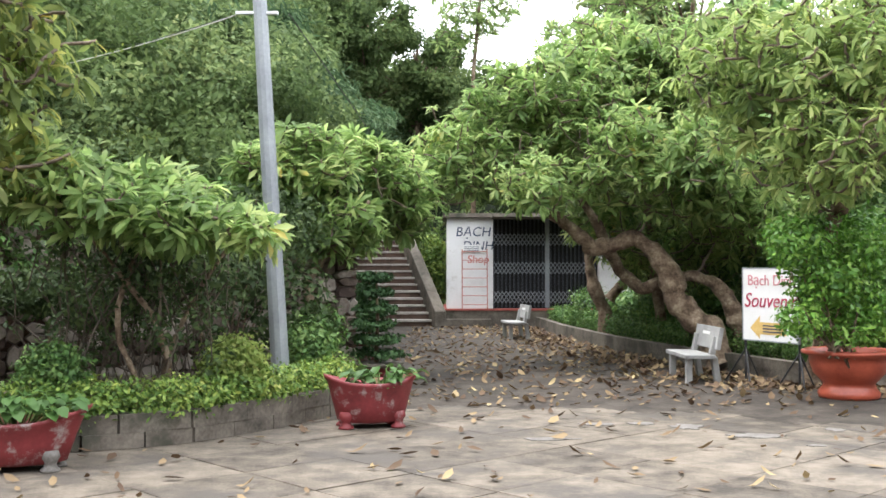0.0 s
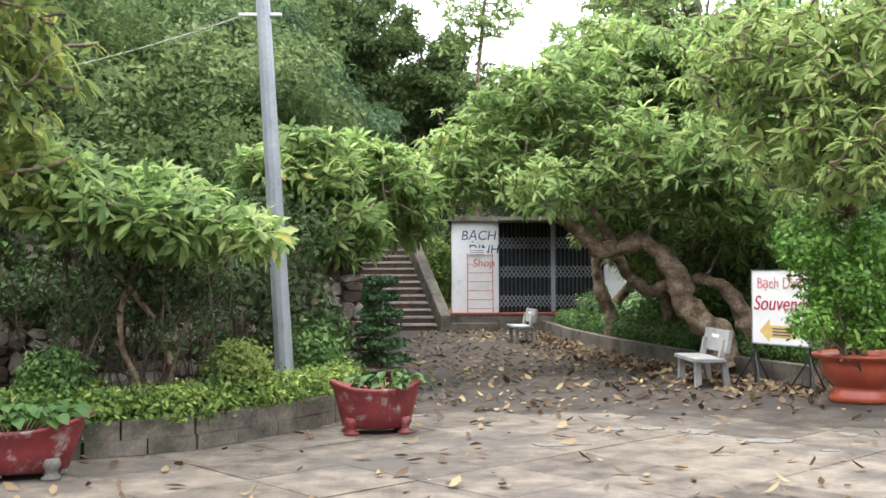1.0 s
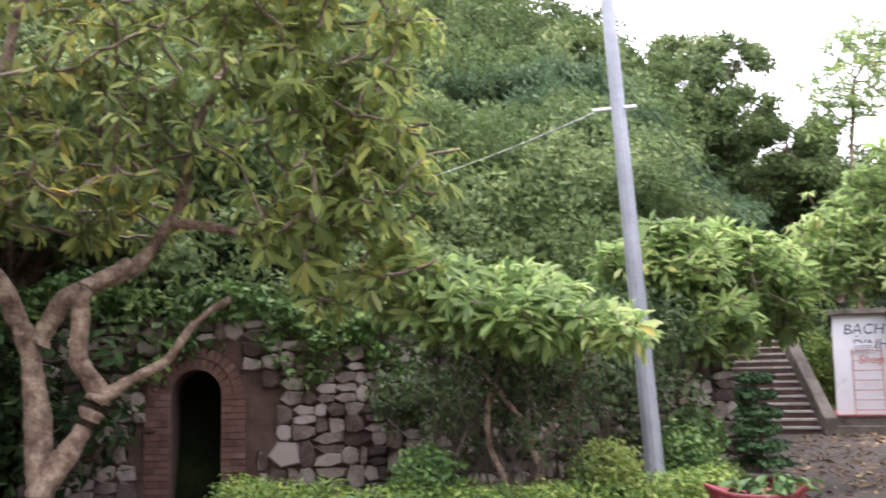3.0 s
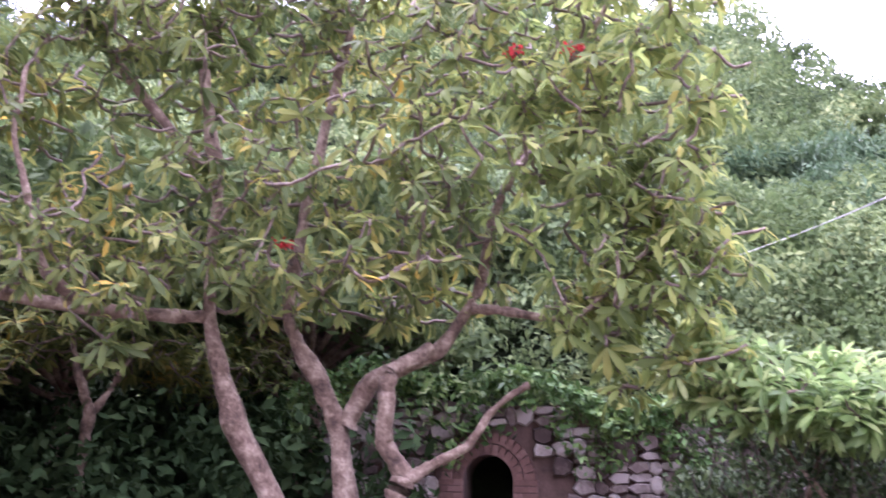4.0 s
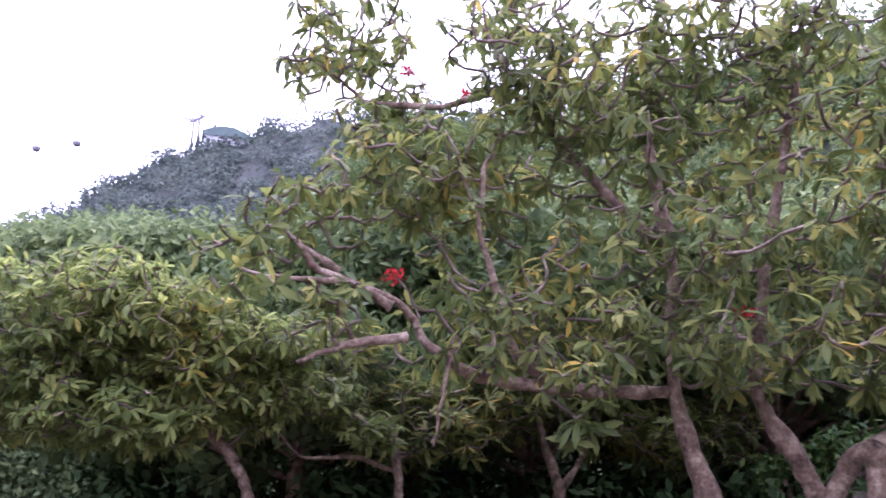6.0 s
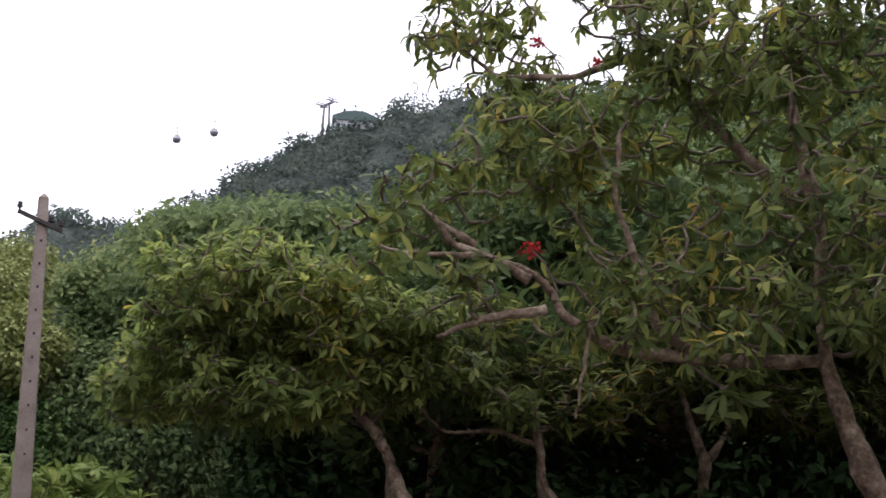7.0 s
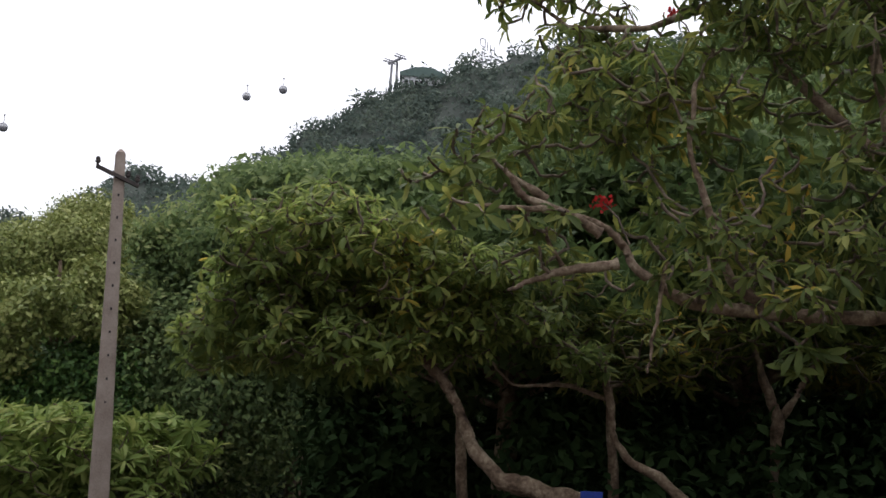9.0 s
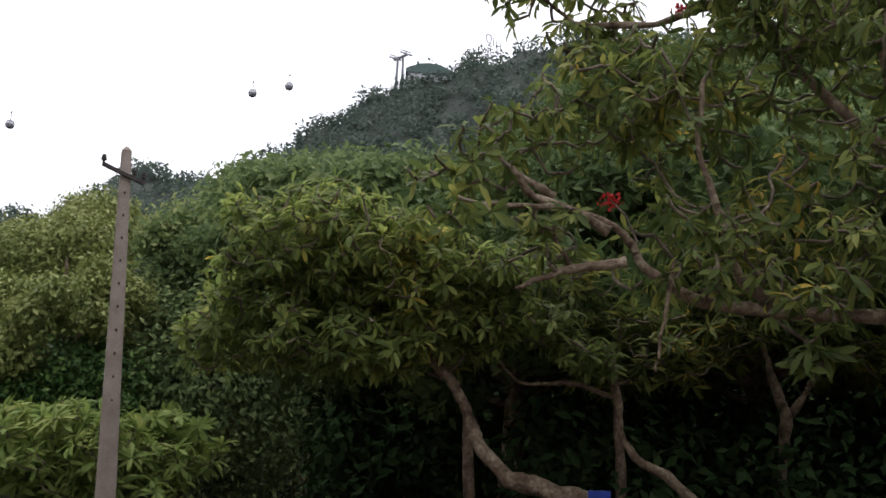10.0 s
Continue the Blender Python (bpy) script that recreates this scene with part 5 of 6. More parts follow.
def lettering(name, words, size, mat, parent, m, shear=0.0):
    cu = bpy.data.curves.new(name, "FONT")
    cu.body, cu.size, cu.extrude, cu.align_x, cu.shear = words, size, 0.003, "CENTER", shear
    tmp = bpy.data.objects.new(name, cu)
    me = bpy.data.meshes.new_from_object(tmp)
    bpy.data.objects.remove(tmp)
    me.materials.clear()
    me.materials.append(mat)
    ob = new(name, me)
    ob.parent = parent
    ob.matrix_basis = m
    return ob


lettering("lettering", "B\u1ea0CH", 0.36, INK, shop, pose(0.72, -0.006, 2.45, 90), 0.15)
lettering("lettering", "DINH", 0.34, INK, shop, pose(0.85, -0.006, 2.08, 90), 0.15)
lettering("lettering", "Shop", 0.3, REDTEXT, shop, pose(0.86, -0.006, 1.72, 90), 0.1)
bm = bmesh.new()
box(bm, 0.4, 0.95, -0.03, -0.012, 2.0, 2.22, bevel=0.003)
notice = part("notice", bm, PANEL, shop, "pale paper notice pinned to the wall")
for k in range(3):
    bm = bmesh.new()
    box(bm, 0.48, 0.88, -0.036, -0.031, 2.05 + k * 0.05, 2.065 + k * 0.05)
    part("text_bar", bm, INK, notice)
# leaning rack with red rungs
rack = tagged(empty("display_rack", 0.52, 28.35, 0.47), "faded red steel display rack leaning on the pillar", "rack")
for sx in (0.0, 0.68):
    V, Fc = tubes([[(sx, -0.12, 0, 0.014), (sx, 0.16, 1.62, 0.014)]], 8)
    raw("upright", V, Fc, RUNG, rack)
for k in range(7):
    z = 0.12 + 0.24 * k
    V, Fc = tubes([[(0, -0.12 + 0.173 * z, z, 0.011), (0.68, -0.12 + 0.173 * z, z, 0.011)]], 8)
    raw("rung", V, Fc, RUNG, rack)

stairs = tagged(empty("stairs", -2.3, 28.2, 0), "steep flight of worn concrete steps up the slope", "stairs", kind="structure")
for k in range(22):
    for h in range(4):
        bm = bmesh.new()
        box(bm, h * 0.5 + 0.004, h * 0.5 + 0.496, -0.03, 0.4, 0.125 + 0.004 * ((k * 7 + h * 3) % 3), 0.19, bevel=0.014)
        ob = part("tread", bm, TREAD, stairs)
        ob.location = (-0.085 * k, 0.3 * k, 0.19 * k)
bm = bmesh.new()
for k in range(22):
    box(bm, 0.0, 2.0, 0.02, 0.4, -0.25, 0.122, m=pose(-0.085 * k, 0.3 * k, 0.19 * k))
part("stair_base", bm, MORTAR, stairs)
prof = [(-0.3, 0.0), (-0.3, 0.42), (6.6, 4.75), (6.6, 0.0)]
bm = bmesh.new()
side = [[bm.verts.new((x - 0.283 * y, y, z)) for y, z in prof] for x in (2.0, 2.3)]
bm.faces.new(side[0])
bm.faces.new(side[1][::-1])
for k in range(4):
    bm.faces.new((side[0][k - 1], side[0][k], side[1][k], side[1][k - 1]))
bmesh.ops.recalc_face_normals(bm, faces=bm.faces)
bmesh.ops.bevel(bm, geom=bm.edges[:], offset=0.02, segments=1, affect="EDGES")
part("balustrade", bm, CURB, stairs, "sloping grey cement parapet")


# ---------------------------------------------------------------- benches, sign, pots
def bench(x, y, rz, label):
    b = tagged(empty("bench", x, y, 0, rz), label, "bench", "benches")
    bm = bmesh.new()
    box(bm, -0.55, 0.55, -0.2, 0.2, 0.335, 0.39, bevel=0.012)
    part("seat", bm, GRANITE, b)
    bm = bmesh.new()
    box(bm, -0.55, 0.55, -0.03, 0.03, 0.0, 0.30, m=pose(0, 0.23, 0.455, -10), bevel=0.012)
    part("backrest", bm, GRANITE, b)
    bm = bmesh.new()
    box(bm, -0.16, 0.16, -0.038, -0.031, 0.18, 0.225, m=pose(0, 0.23, 0.455, -10))
    part("text_bar", bm, PANEL, b, "pale unreadable lettering")
    for sx in (-0.42, 0.42):
        bm = bmesh.new()
        box(bm, -0.05, 0.05, -0.04, 0.04, 0, 0.335, m=pose(sx, -0.13, 0), bevel=0.008)
        part("front_leg", bm, GRANITE, b)
        bm = bmesh.new()
        box(bm, -0.05, 0.05, -0.04, 0.04, 0, 0.36, m=pose(sx, 0.26, 0, 9), bevel=0.008)
        part("rear_leg", bm, GRANITE, b)
        bm = bmesh.new()
        box(bm, -0.05, 0.05, -0.035, 0.035, 0, 0.27, m=pose(sx, 0.17, 0.36, -12), bevel=0.008)
        part("back_support", bm, GRANITE, b)
    return b


bench(3.38, 14.35, -88, "grey cast granite bench with a backrest")
bench(1.56, 23.2, -84, "grey cast granite bench near the shop")

sign = tagged(empty("signboard", 4.3, 13.75, 0, -64), "white advertising board on two black tripod legs", "sign")
bm = bmesh.new()
box(bm, -0.5, 0.5, -0.015, 0.015, 0.58, 1.53, bevel=0.004)
panel = part("panel", bm, PANEL, sign)
bm = bmesh.new()
for x0, x1, z0, z1 in ((-0.51, 0.51, 0.565, 0.58), (-0.51, 0.51, 1.53, 1.545), (-0.515, -0.5, 0.58, 1.53), (0.5, 0.515, 0.58, 1.53)):
    box(bm, x0, x1, -0.02, 0.02, z0, z1)
part("rim", bm, GALV, sign)
lettering("lettering", "B\u1ea1ch Dinh", 0.2, PINK, panel, pose(0.02, -0.019, 1.31, 90))
lettering("lettering", "Souvenir", 0.27, CRIMSON, panel, pose(0.0, -0.019, 1.02, 90), 0.25)
bm = bmesh.new()
pts = [(-0.36, 0.74), (-0.18, 0.9), (-0.18, 0.82), (0.3, 0.82), (0.3, 0.66), (-0.18, 0.66), (-0.18, 0.6)]
front = [bm.verts.new((x, -0.0195, z)) for x, z in pts]
bm.faces.new(front)
g = bmesh.ops.extrude_face_region(bm, geom=bm.faces[:])
bmesh.ops.translate(bm, verts=[v for v in g["geom"] if isinstance(v, bmesh.types.BMVert)], vec=(0, 0.0035, 0))
bmesh.ops.recalc_face_normals(bm, faces=bm.faces)
part("arrow", bm, GOLD, panel, "golden arrow")
for k in range(3):
    bm = bmesh.new()
    box(bm, -0.12, 0.2, -0.024, -0.0205, 0.69 + 0.04 * k, 0.705 + 0.04 * k)
    part("text_bar", bm, INK, panel)
for sx in (-0.49, 0.49):
    V, Fc = tubes([[(sx, 0.02, 0, 0.016), (sx, 0.02, 1.53, 0.016)]], 8)
    leg = raw("leg", V, Fc, BLACK, sign)
    for ex, ey in ((-0.24, -0.13), (0.24, -0.13), (0.0, 0.28)):
        V, Fc = tubes([[(sx + ex, ey, 0, 0.013), (sx, 0.02, 0.45, 0.013)]], 8)
        raw("brace", V, Fc, BLACK, leg)

pot = tagged(empty("terracotta_pot", 4.78, 12.35, 0), "large glazed terracotta pot with a leafy shrub", "plant pot")
bm = bmesh.new()
lathe(bm, [(0.30, 0), (0.345, 0.02), (0.35, 0.08), (0.30, 0.14), (0.29, 0.18), (0.31, 0.2), (0.40, 0.3), (0.44, 0.42), (0.45, 0.5), (0.53, 0.53), (0.54, 0.56), (0.50, 0.58), (0.46, 0.56), (0.44, 0.5)])
part("pot", bm, ORANGE, pot, smooth=True)
bush("potted_shrub", "glossy clipped shrub growing in the terracotta pot", [(4.05, 11.95, 1.83, 0.40, 0.34), (4.38, 12.0, 1.4, 0.42, 0.34), (4.9, 12.1, 1.83, 0.44, 0.40), (4.08, 11.9, 0.95, 0.28, 0.22), (5.1, 12.0, 1.0, 0.38, 0.28), (4.7, 12.2, 1.2, 0.36, 0.4), (4.7, 12.1, 0.8, 0.38, 0.18)], 8200, 0.08, 51, GLOSSY, base_z=0.5)


def tub(x, y, rz, length, label):
    t = tagged(empty("planter_tub", x, y, 0, rz), label, "plant pot", "red planter tubs")
    bm = bmesh.new()
    lathe(bm, [(0.33, 0.05), (0.38, 0.07), (0.44, 0.22), (0.49, 0.37), (0.53, 0.40), (0.54, 0.43), (0.51, 0.435), (0.46, 0.36)], 48, 0.55)
    for v in bm.verts:
        v.co.x *= length
        if v.co.z > 0.2:
            v.co.z += (0.14 if length > 1 else 0.085) * (abs(v.co.x) / (0.54 * length)) ** 2.5
    if length > 1:
        for v in bm.verts:
            v.co.z = 0.05 + (v.co.z - 0.05) * 0.84
    part("basin", bm, GLAZE, t, smooth=True)
    for sx in (-0.3, 0.3):
        for sy in (-0.13, 0.13):
            bm = bmesh.new()
            lathe(bm, [(0.075, 0), (0.07, 0.02), (0.045, 0.04), (0.05, 0.07), (0.075, 0.11), (0.06, 0.16)], 12)
            ob = part("foot", bm, PUDDLE if length > 1 else GLAZE, t, smooth=True)
            ob.location = (sx * length * 0.98, sy * 0.9, 0)
    bm = bmesh.new()
    lathe(bm, [(0.42, 0.27), (0.445, 0.29)], 32, 0.55)
    for v in bm.verts:
        v.co.x *= length
    part("soil", bm, EARTH, t)
    return t


def broadleaf(x, y, z, spread, count, seed, label, mat):
    """A low plant of large rounded leaves on arching stalks."""
    rb = np.random.default_rng(seed)
    t = tagged(empty("leafy_plant", x, y, z), label, "plant", "plants in tubs")
    paths = []
    for k in range(count):
        a, q = rb.random() * 2 * math.pi, rb.random()
        e = np.array([math.cos(a) * spread * (0.3 + 0.7 * q), math.sin(a) * spread * 0.45, 0.05 + 0.15 * rb.random()])
        V, Fc = tubes([[(e[0] * 0.4, e[1] * 0.4, -0.02, 0.006), (e[0] * 0.7, e[1] * 0.7, e[2] * 0.9, 0.005), (*e, 0.004)]], 5)
        raw("stalk", V, Fc, mat, t)
        out = unit(np.array([[math.cos(a), math.sin(a) * 0.6, 0.1 - 0.4 * rb.random()]]))
        V, Fc = blades(e[None] - out * 0.05, out, np.array([[0, 0, 1.0]]) + 0.3 * rb.normal(size=(1, 3)), np.array([0.10 + 0.06 * rb.random()]), np.array([0.075 + 0.04 * rb.random()]), np.array([0.6]), rb)
        raw("leaf", V, Fc, mat, t)
    return t


tub(-0.70, 10.15, 12, 0.85, "red painted cement tub with flaking paint by the kerb")
tub(-3.29, 7.93, 8, 1.15, "long red cement tub with grey worn patches")
broadleaf(-0.60, 10.15, 0.37, 0.42, 56, 81, "round-leaved green plant in the red tub", BUSH)
broadleaf(-3.23, 7.93, 0.37, 0.52, 70, 82, "dark broad-leaved plant in the long tub", BUSH)


def tiered_pine(x, y, seed, height, label):
    """A potted conifer trained in flat tiers, in a red round pot on a saucer."""
    rp = np.random.default_rng(seed)
    t = tagged(empty("tiered_conifer", x, y, 0), label, "potted tree", "tiered potted conifers")
    bm = bmesh.new()
    lathe(bm, [(0.17, 0), (0.2, 0.02), (0.25, 0.24), (0.29, 0.27), (0.29, 0.3), (0.25, 0.3), (0.23, 0.26)], 28)
    part("pot", bm, GLAZE, t, "red round pot", smooth=True)
    bm = bmesh.new()
    lathe(bm, [(0.34, 0.27), (0.36, 0.29), (0.36, 0.31), (0.33, 0.315)], 28)
    part("saucer", bm, CURB, t, "grey cement collar")
    V, Fc = tubes([[(0, 0, 0.25, 0.03), (0.02, 0.01, height * 0.6, 0.022), (0, 0, height, 0.008)]], 8)
    raw("trunk", V, Fc, BARK, t)
    z = 0.42
    while z < height:
        w = 0.52 * (1 - 0.62 * z / height)
        n = 10
        a = rp.random(n) * 2 * math.pi
        c = np.stack([np.cos(a) * w * 0.6, np.sin(a) * w * 0.6, np.full(n, z) + rp.normal(size=n) * 0.015], 1)
        V, Fc = clump_leaves(c, np.stack([np.full(n, w * 0.45), np.full(n, w * 0.45), np.full(n, 0.05)], 1), 700, 0.07, rp, 0.2)
        tagged(raw("tier", V, Fc, PINE, t), kind="stuff")
        z += 0.2
    return t


tiered_pine(-0.87, 13.6, 91, 1.5, "dark conifer trained in flat tiers in a red pot")
tiered_pine(-1.15, 16.2, 92, 1.5, "taller dark tiered conifer in a red pot")
tiered_pine(-1.5, 19.8, 93, 1.5, "dark tiered conifer in a red pot by the stairs path")

# ---------------------------------------------------------------- poles
pole = tagged(empty("lamp_pole", -1.77, 11.5, 0.2), "tall grey galvanised tapering pole in the bed", "pole")
bm = bmesh.new()
lathe(bm, [(0.105, 0), (0.10, 0.5), (0.065, 6.5)], 10, m=pose(0, 0, 0, 0, -3.4, 0))
part("shaft", bm, GALV, pole)
bm = bmesh.new()
box(bm, -0.27, 0.2, -0.03, 0.03, 4.13, 4.165, bevel=0.006)
ob = part("cross_arm", bm, BRACKET, pole, "white painted cross arm")
ob.location = (-0.25, 0, 0)
bm = bmesh.new()
lathe(bm, [(0.115, 0), (0.115, 0.05), (0.07, 0.06)], 10)
part("collar", bm, GALV, pole)

wire = tagged(empty("wire", -2.25, 11.5, 4.34), "thin pale wire with creeper tendrils strung from the pole", "wire")
rw = np.random.default_rng(17)
s = np.linspace(0, 1, 24)
run = np.stack([-3.4 * s, 0.3 * s, -0.75 * s + 0.35 * s * (s - 1), np.full(24, 0.007)], 1)
V, Fc = tubes([run], 5)
raw("strand", V, Fc, WIRE, wire)
k = rw.integers(6, 24, 160)
p = run[k, :3] + rw.normal(size=(160, 3)) * [0.04, 0.03, 0.03]
V, Fc = flakes(p, scatter_dirs(160, rw), scatter_dirs(160, rw), np.full(160, 0.05), np.full(160, 0.025))
tagged(raw("tendril_leaves", V, Fc, HEDGE, wire), kind="stuff")
for q in ([(0, 0, 0, 0.005), (-2.2, 4, 0.55, 0.005), (-4.6, 8.5, 1.4, 0.005)], [(0.55, 0, 0, 0.008), (1.0, 5, -0.5, 0.008), (1.5, 11, -1.2, 0.008)]):
    V, Fc = tubes([q], 5)
    raw("strand", V, Fc, BLACK, wire)

post = tagged(empty("concrete_post", -17.73, 1.32, 0), "weathered concrete electricity post with a rusty crossarm", "post")
bm = bmesh.new()
v = box(bm, -0.14, 0.14, -0.155, 0.155, -0.1, 5.92)
for q in v:
    if q.co.z > 3:
        q.co.x *= 0.6
        q.co.y *= 0.5
bmesh.ops.bevel(bm, geom=bm.edges[:], offset=0.02, segments=2, affect="EDGES")
g = bmesh.ops.create_cone(bm, cap_ends=True, segments=4, radius1=0.1, radius2=0.02, depth=0.07, matrix=pose(0, 0, 5.95, 0, 0, 45))
LEAN = pose(0, 0, 0, 2.6, 0, 0)
bmesh.ops.transform(bm, matrix=LEAN, verts=bm.verts)
shaft = part("shaft", bm, POST, post)
# No recess is cut: a near-black block gives each hole its inner shade.
for k in range(14):
    bm = bmesh.new()
    box(bm, 0.0, 0.02, -0.014, 0.014, -0.018, 0.018, m=LEAN @ pose(0.1 + 0.042 * (1 - k / 13) - 0.012, 0.0, 5.2 - 0.36 * k))
    part("bolt_hole", bm, DARK, shaft, "bolt hole drawn as a near-black block")
bm = bmesh.new()
box(bm, 0.09, 0.16, -0.36, 0.36, -0.03, 0.03, m=pose(0, -0.28, 5.5, -20), bevel=0.006)
part("cross_arm", bm, IRON, post, "rusty iron cross arm")
for y, z in ((-0.6, 5.63), (-0.12, 5.46), (0.03, 5.41)):
    bm = bmesh.new()
    lathe(bm, [(0.02, -0.02), (0.02, 0.04), (0.045, 0.05), (0.045, 0.08), (0.025, 0.09), (0.04, 0.1), (0.03, 0.14)], 10, m=pose(0.135, y, z))
    part("insulator", bm, IRON, post)

# ---------------------------------------------------------------- cable car on the mountain
tower = tagged(empty("cable_tower", -285.2, 89.1, 107.5, 107), "slender steel cable car tower on the ridge", "tower")
for sx in (-1.3, 1.3):
    V, Fc = tubes([[(sx * 0.9, 0, -2, 0.45), (sx * 0.7, 0, 8.4, 0.35)]], 10)
    raw("column", V, Fc, WATTLE, tower)
bm = bmesh.new()
box(bm, -0.4, 0.4, -3.2, 3.2, 8.2, 8.7)
part("head_beam", bm, WATTLE, tower)
for sy in (-2.8, 2.8):
    bm = bmesh.new()
    box(bm, -2.2, 2.2, sy - 0.25, sy + 0.25, 8.7, 9.0)
    box(bm, -1.8, 1.8, sy - 0.15, sy + 0.15, 9.5, 9.7)
    box(bm, -0.1, 0.1, sy - 0.1, sy + 0.1, 9.0, 9.5)
    part("sheave_train", bm, WATTLE, tower)
station = tagged(empty("cable_station", -282.0, 97.5, 105.2, -18), "white cable car station with a curved green roof", "building")
bm = bmesh.new()
box(bm, -3, 3, -6.5, 6.5, -4, 5)
part("wall", bm, CABIN, station)
bm = bmesh.new()
n = 14
rim = [[bm.verts.new((x, -7.2 + 14.4 * k / n, 5 + 3.0 * math.sin(math.pi * (0.12 + 0.8 * k / n)))) for k in range(n + 1)] for x in (-3.6, 3.6)]
low = [[bm.verts.new((x, -7.2 + 14.4 * k / n, 4.9)) for k in range(n + 1)] for x in (-3.6, 3.6)]
for k in range(n):
    bm.faces.new((rim[0][k], rim[1][k], rim[1][k + 1], rim[0][k + 1]))
    for j in (0, 1):
        bm.faces.new((rim[j][k], rim[j][k + 1], low[j][k + 1], low[j][k]))
bmesh.ops.recalc_face_normals(bm, faces=bm.faces)
part("roof", bm, ROOF_GREEN, station, "curved green roof")
for k in range(5):
    bm = bmesh.new()
    box(bm, 3.0, 3.15, -5.6 + 1.5 * k, -4.7 + 1.5 * k, 2.2, 3.8)
    part("window", bm, DARK, station, "dark window")
letters = tagged(empty("hill_letters", -274.3, 115.8, 119.0, 115), "tall dark standing letters on the ridge", "letters")
for k, ch in enumerate("DIH"):
    ob = lettering("letter", ch, 4.2, WATTLE, letters, pose(2.2 * k - 4.0, 0, 1.4 - 0.5 * k, 90, 0, 180))
V, Fc = tubes([[(1, 0, -3, 0.15), (-6, 0, -3.5, 0.15)], [(0, 0, -3, 0.15), (0, 0, 1, 0.15)], [(-4, 0, -3, 0.15), (-4, 0, 0, 0.15)]], 6)
raw("stand", V, Fc, WATTLE, letters)


def gondola(x, y, z):
    g = tagged(empty("gondola", x, y, z, 20), "grey rounded cable car cabin hanging from the rope", "cable car", "cable car cabins")
    bm = bmesh.new()
    lathe(bm, [(0.5, -0.95), (0.8, -0.75), (0.98, -0.2), (0.95, 0.3), (0.7, 0.75), (0.3, 0.9)], 18)
    part("cabin", bm, WATTLE, g, smooth=True)
    bm = bmesh.new()
    lathe(bm, [(0.985, -0.1), (1.0, 0.0), (0.97, 0.35), (0.93, 0.4)], 18)
    part("window_band", bm, CABIN, g, "pale window band")
    V, Fc = tubes([[(0, 0, 0.85, 0.09), (0.1, 0, 1.7, 0.08), (0, 0, 2.7, 0.08)]], 6)
    raw("hanger", V, Fc, WATTLE, g)
    bm = bmesh.new()
    box(bm, -0.25, 0.25, -0.12, 0.12, 2.6, 2.85)
    part("grip", bm, WATTLE, g)


CABINS = ((-240.4, -13.0, 66.2), (-237.7, 38.4, 81.35), (-236.2, 46.6, 84.0))
for p in CABINS:
    gondola(*p)
rope = tagged(empty("haul_rope", -285.2, 89.1, 116.4), "thin steel haul rope of the cable car", "rope")
V, Fc = tubes([[(0, 0, 0, 0.004)] + [(x + 285.2, y - 89.1, z + 2.7 - 116.4, 0.004) for x, y, z in CABINS[::-1]] + [(38, -180, -80, 0.004)]], 5)
raw("strand", V, Fc, WATTLE, rope)

# ---------------------------------------------------------------- small things
plate = tagged(empty("name_plate", -9.0, 4.85, 0), "small blue plate on a thin post", "sign")
V, Fc = tubes([[(0, 0, 0, 0.012), (0, 0, 1.2, 0.012)]], 6)
raw("post", V, Fc, IRON, plate)
bm = bmesh.new()
box(bm, 0.013, 0.022, -0.11, 0.11, 1.05, 1.2, bevel=0.003)
part("plate", bm, BLUE, plate)

# red blossoms in the large plumeria
rf = np.random.default_rng(55)
for x, y, z in ((-9.15, 5.0, 3.85), (-7.4, 7.85, 3.6), (-5.1, 8.4, 5.3), (-4.6, 8.6, 5.3), (-9.7, 6.1, 6.2), (-10.1, 5.6, 6.5)):
    f = tagged(empty("blossom", x, y, z), "cluster of red plumeria blossoms on a twig", "flower", "red blossoms")
    p = rf.normal(size=(46, 3)) * [0.045, 0.045, 0.03]
    V, Fc = flakes(p, scatter_dirs(46, rf), scatter_dirs(46, rf), np.full(46, 0.05), np.full(46, 0.04))
    tagged(raw("petals", V, Fc, FLOWER, f), kind="stuff")
    V, Fc = tubes([[(0, 0, 0, 0.008), (0.1, 0.1, -0.15, 0.01), (0.15, 0.2, -0.4, 0.012)]], 5)
    raw("stalk", V, Fc, TWIG, f)

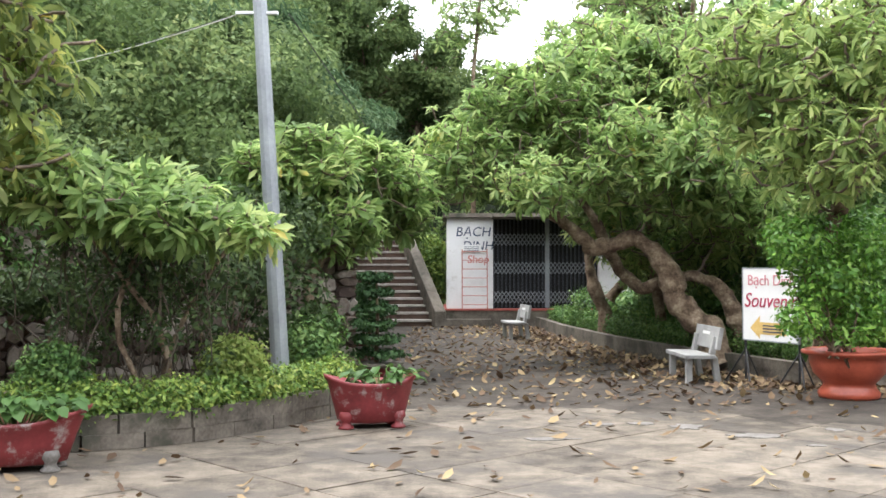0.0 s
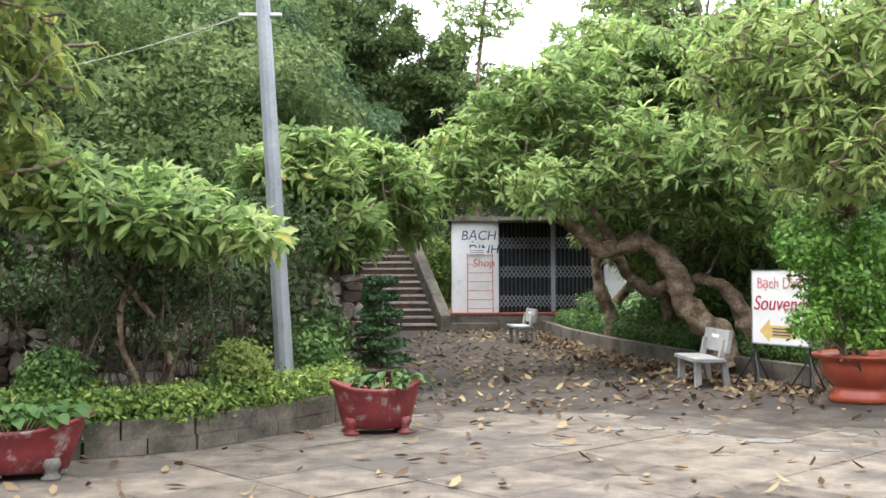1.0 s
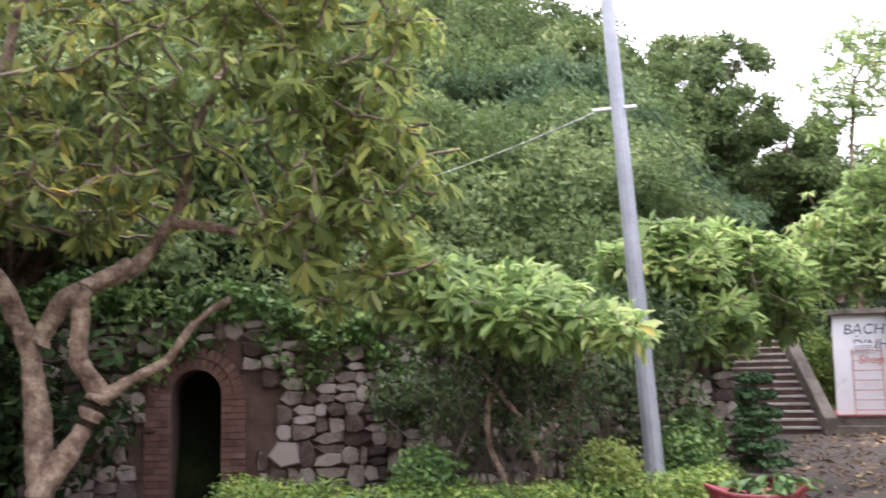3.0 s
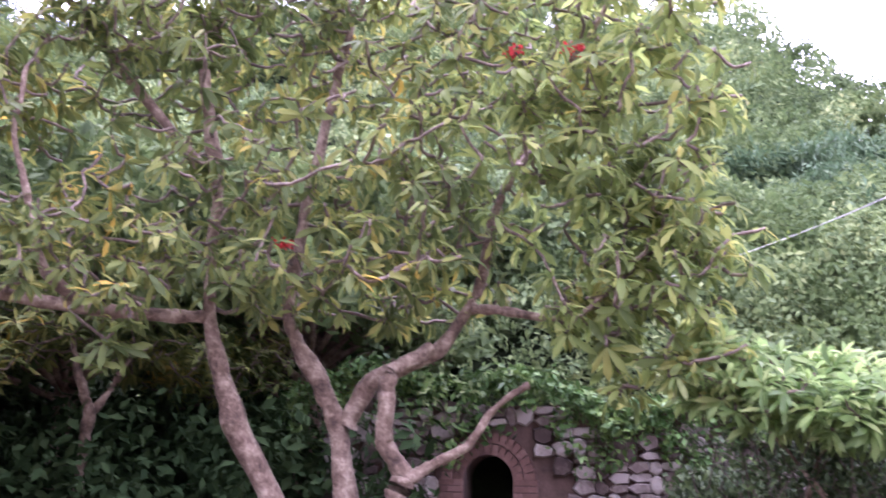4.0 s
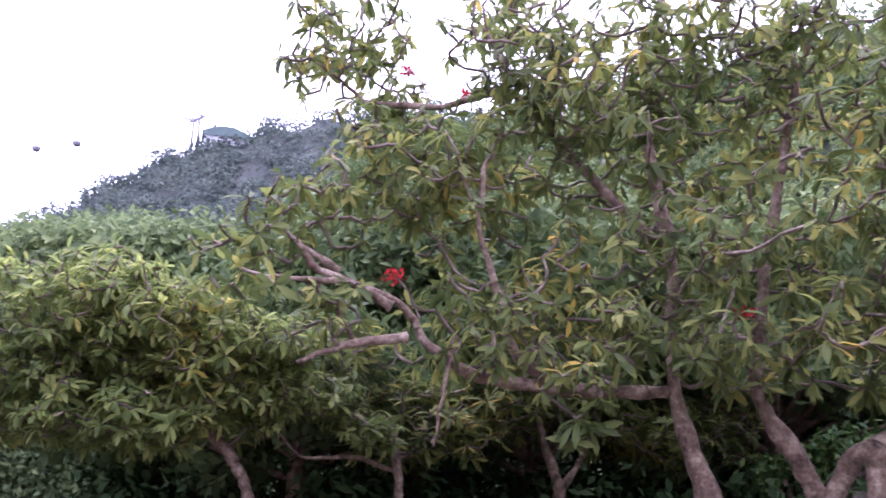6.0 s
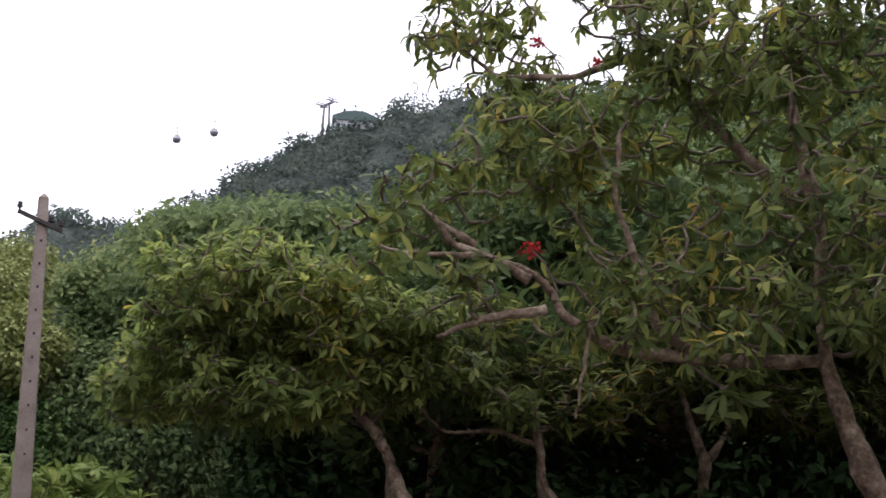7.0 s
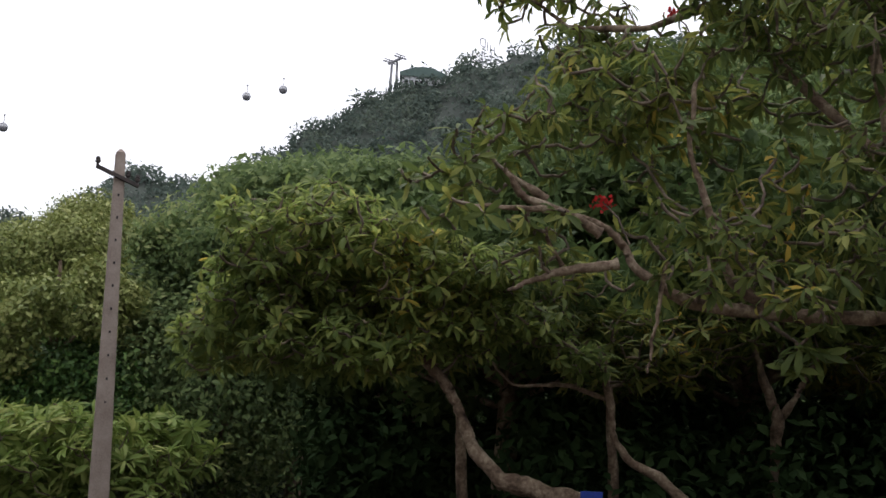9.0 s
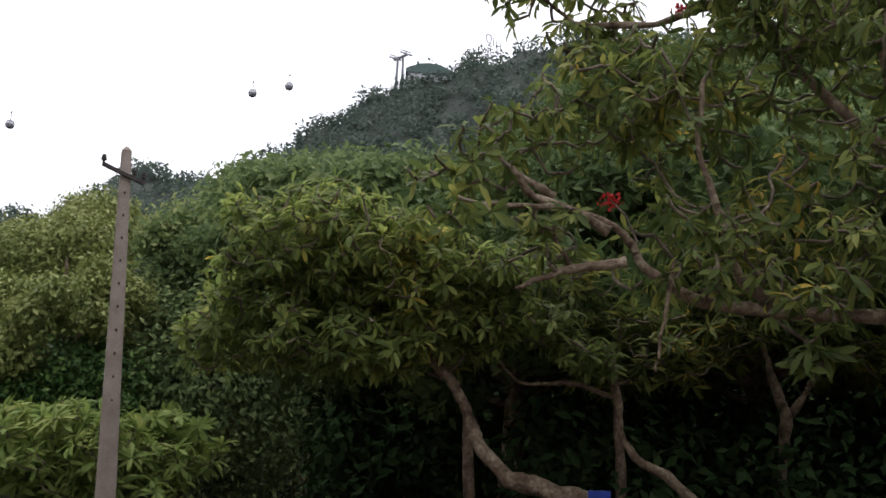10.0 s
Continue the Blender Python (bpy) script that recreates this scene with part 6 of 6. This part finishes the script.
# fallen leaves: thick under the trees, thin in front
rl = np.random.default_rng(66)
near = np.stack([rl.uniform(-4.5, 5, 420), rl.uniform(5.5, 13, 420)], 1)
under = np.stack([rl.uniform(-0.8, 4.2, 2000), rl.uniform(11.5, 28, 2000)], 1)
edge_t = rl.random(2000)
ex = np.interp(edge_t, np.linspace(0, 1, 7), [q[0] for q in RIGHT_EDGE]) - np.abs(rl.normal(size=2000)) * 0.75
ey = np.interp(edge_t, np.linspace(0, 1, 7), [q[1] for q in RIGHT_EDGE]) - np.abs(rl.normal(size=2000)) * 0.5
right = np.stack([ex - 0.15, ey], 1)
pts = np.concatenate([near, under, right])
lim = np.interp(pts[:, 1], [q[1] for q in RIGHT_EDGE][::-1], [q[0] for q in RIGHT_EDGE][::-1]) - 0.12
low = np.interp(pts[:, 1], [8.65, 8.75, 9.15, 9.95, 10.85, 11.6, 12.6], [-5, -2.85, -2.15, -1.55, -1.05, -0.85, -0.8])
ok = (pts[:, 0] < lim) & ((pts[:, 0] > low) | (pts[:, 1] < 8.5))
pts = pts[ok]
n = len(pts)
a = rl.random(n) * 2 * math.pi
way = np.stack([np.cos(a), np.sin(a), 0.12 * rl.normal(size=n)], 1)
up = unit(np.stack([0.3 * rl.normal(size=n), 0.3 * rl.normal(size=n), np.ones(n)], 1))
ln = 0.07 + 0.12 * rl.random(n) ** 1.6
V, Fc = blades(np.c_[pts, np.full(n, 0.02)], unit(way), up, ln, ln * (0.34 + 0.2 * rl.random(n)), -1.1 * rl.random(n), rl)
V[:, 2] = np.maximum(V[:, 2], 0.014)
tagged(raw("fallen_leaves", V, Fc, DRY), "brown and yellow fallen leaves scattered on the paving", "leaves", kind="stuff")

# unseen plain walls round the court behind the camera, added to block sky light
for name, x0, x1, y0, y1, h in (("wall_south", -30, 18, -14.4, -14, 10), ("wall_east", 17.6, 18, -14, 26, 8), ("wall_west", -30.4, -30, -14.4, -9, 8)):
    bm = bmesh.new()
    box(bm, x0, x1, y0, y1, -0.05, h)
    tagged(part(name, bm, CURB), "unseen plain grey wall added to block low sky light", "wall", kind="structure")
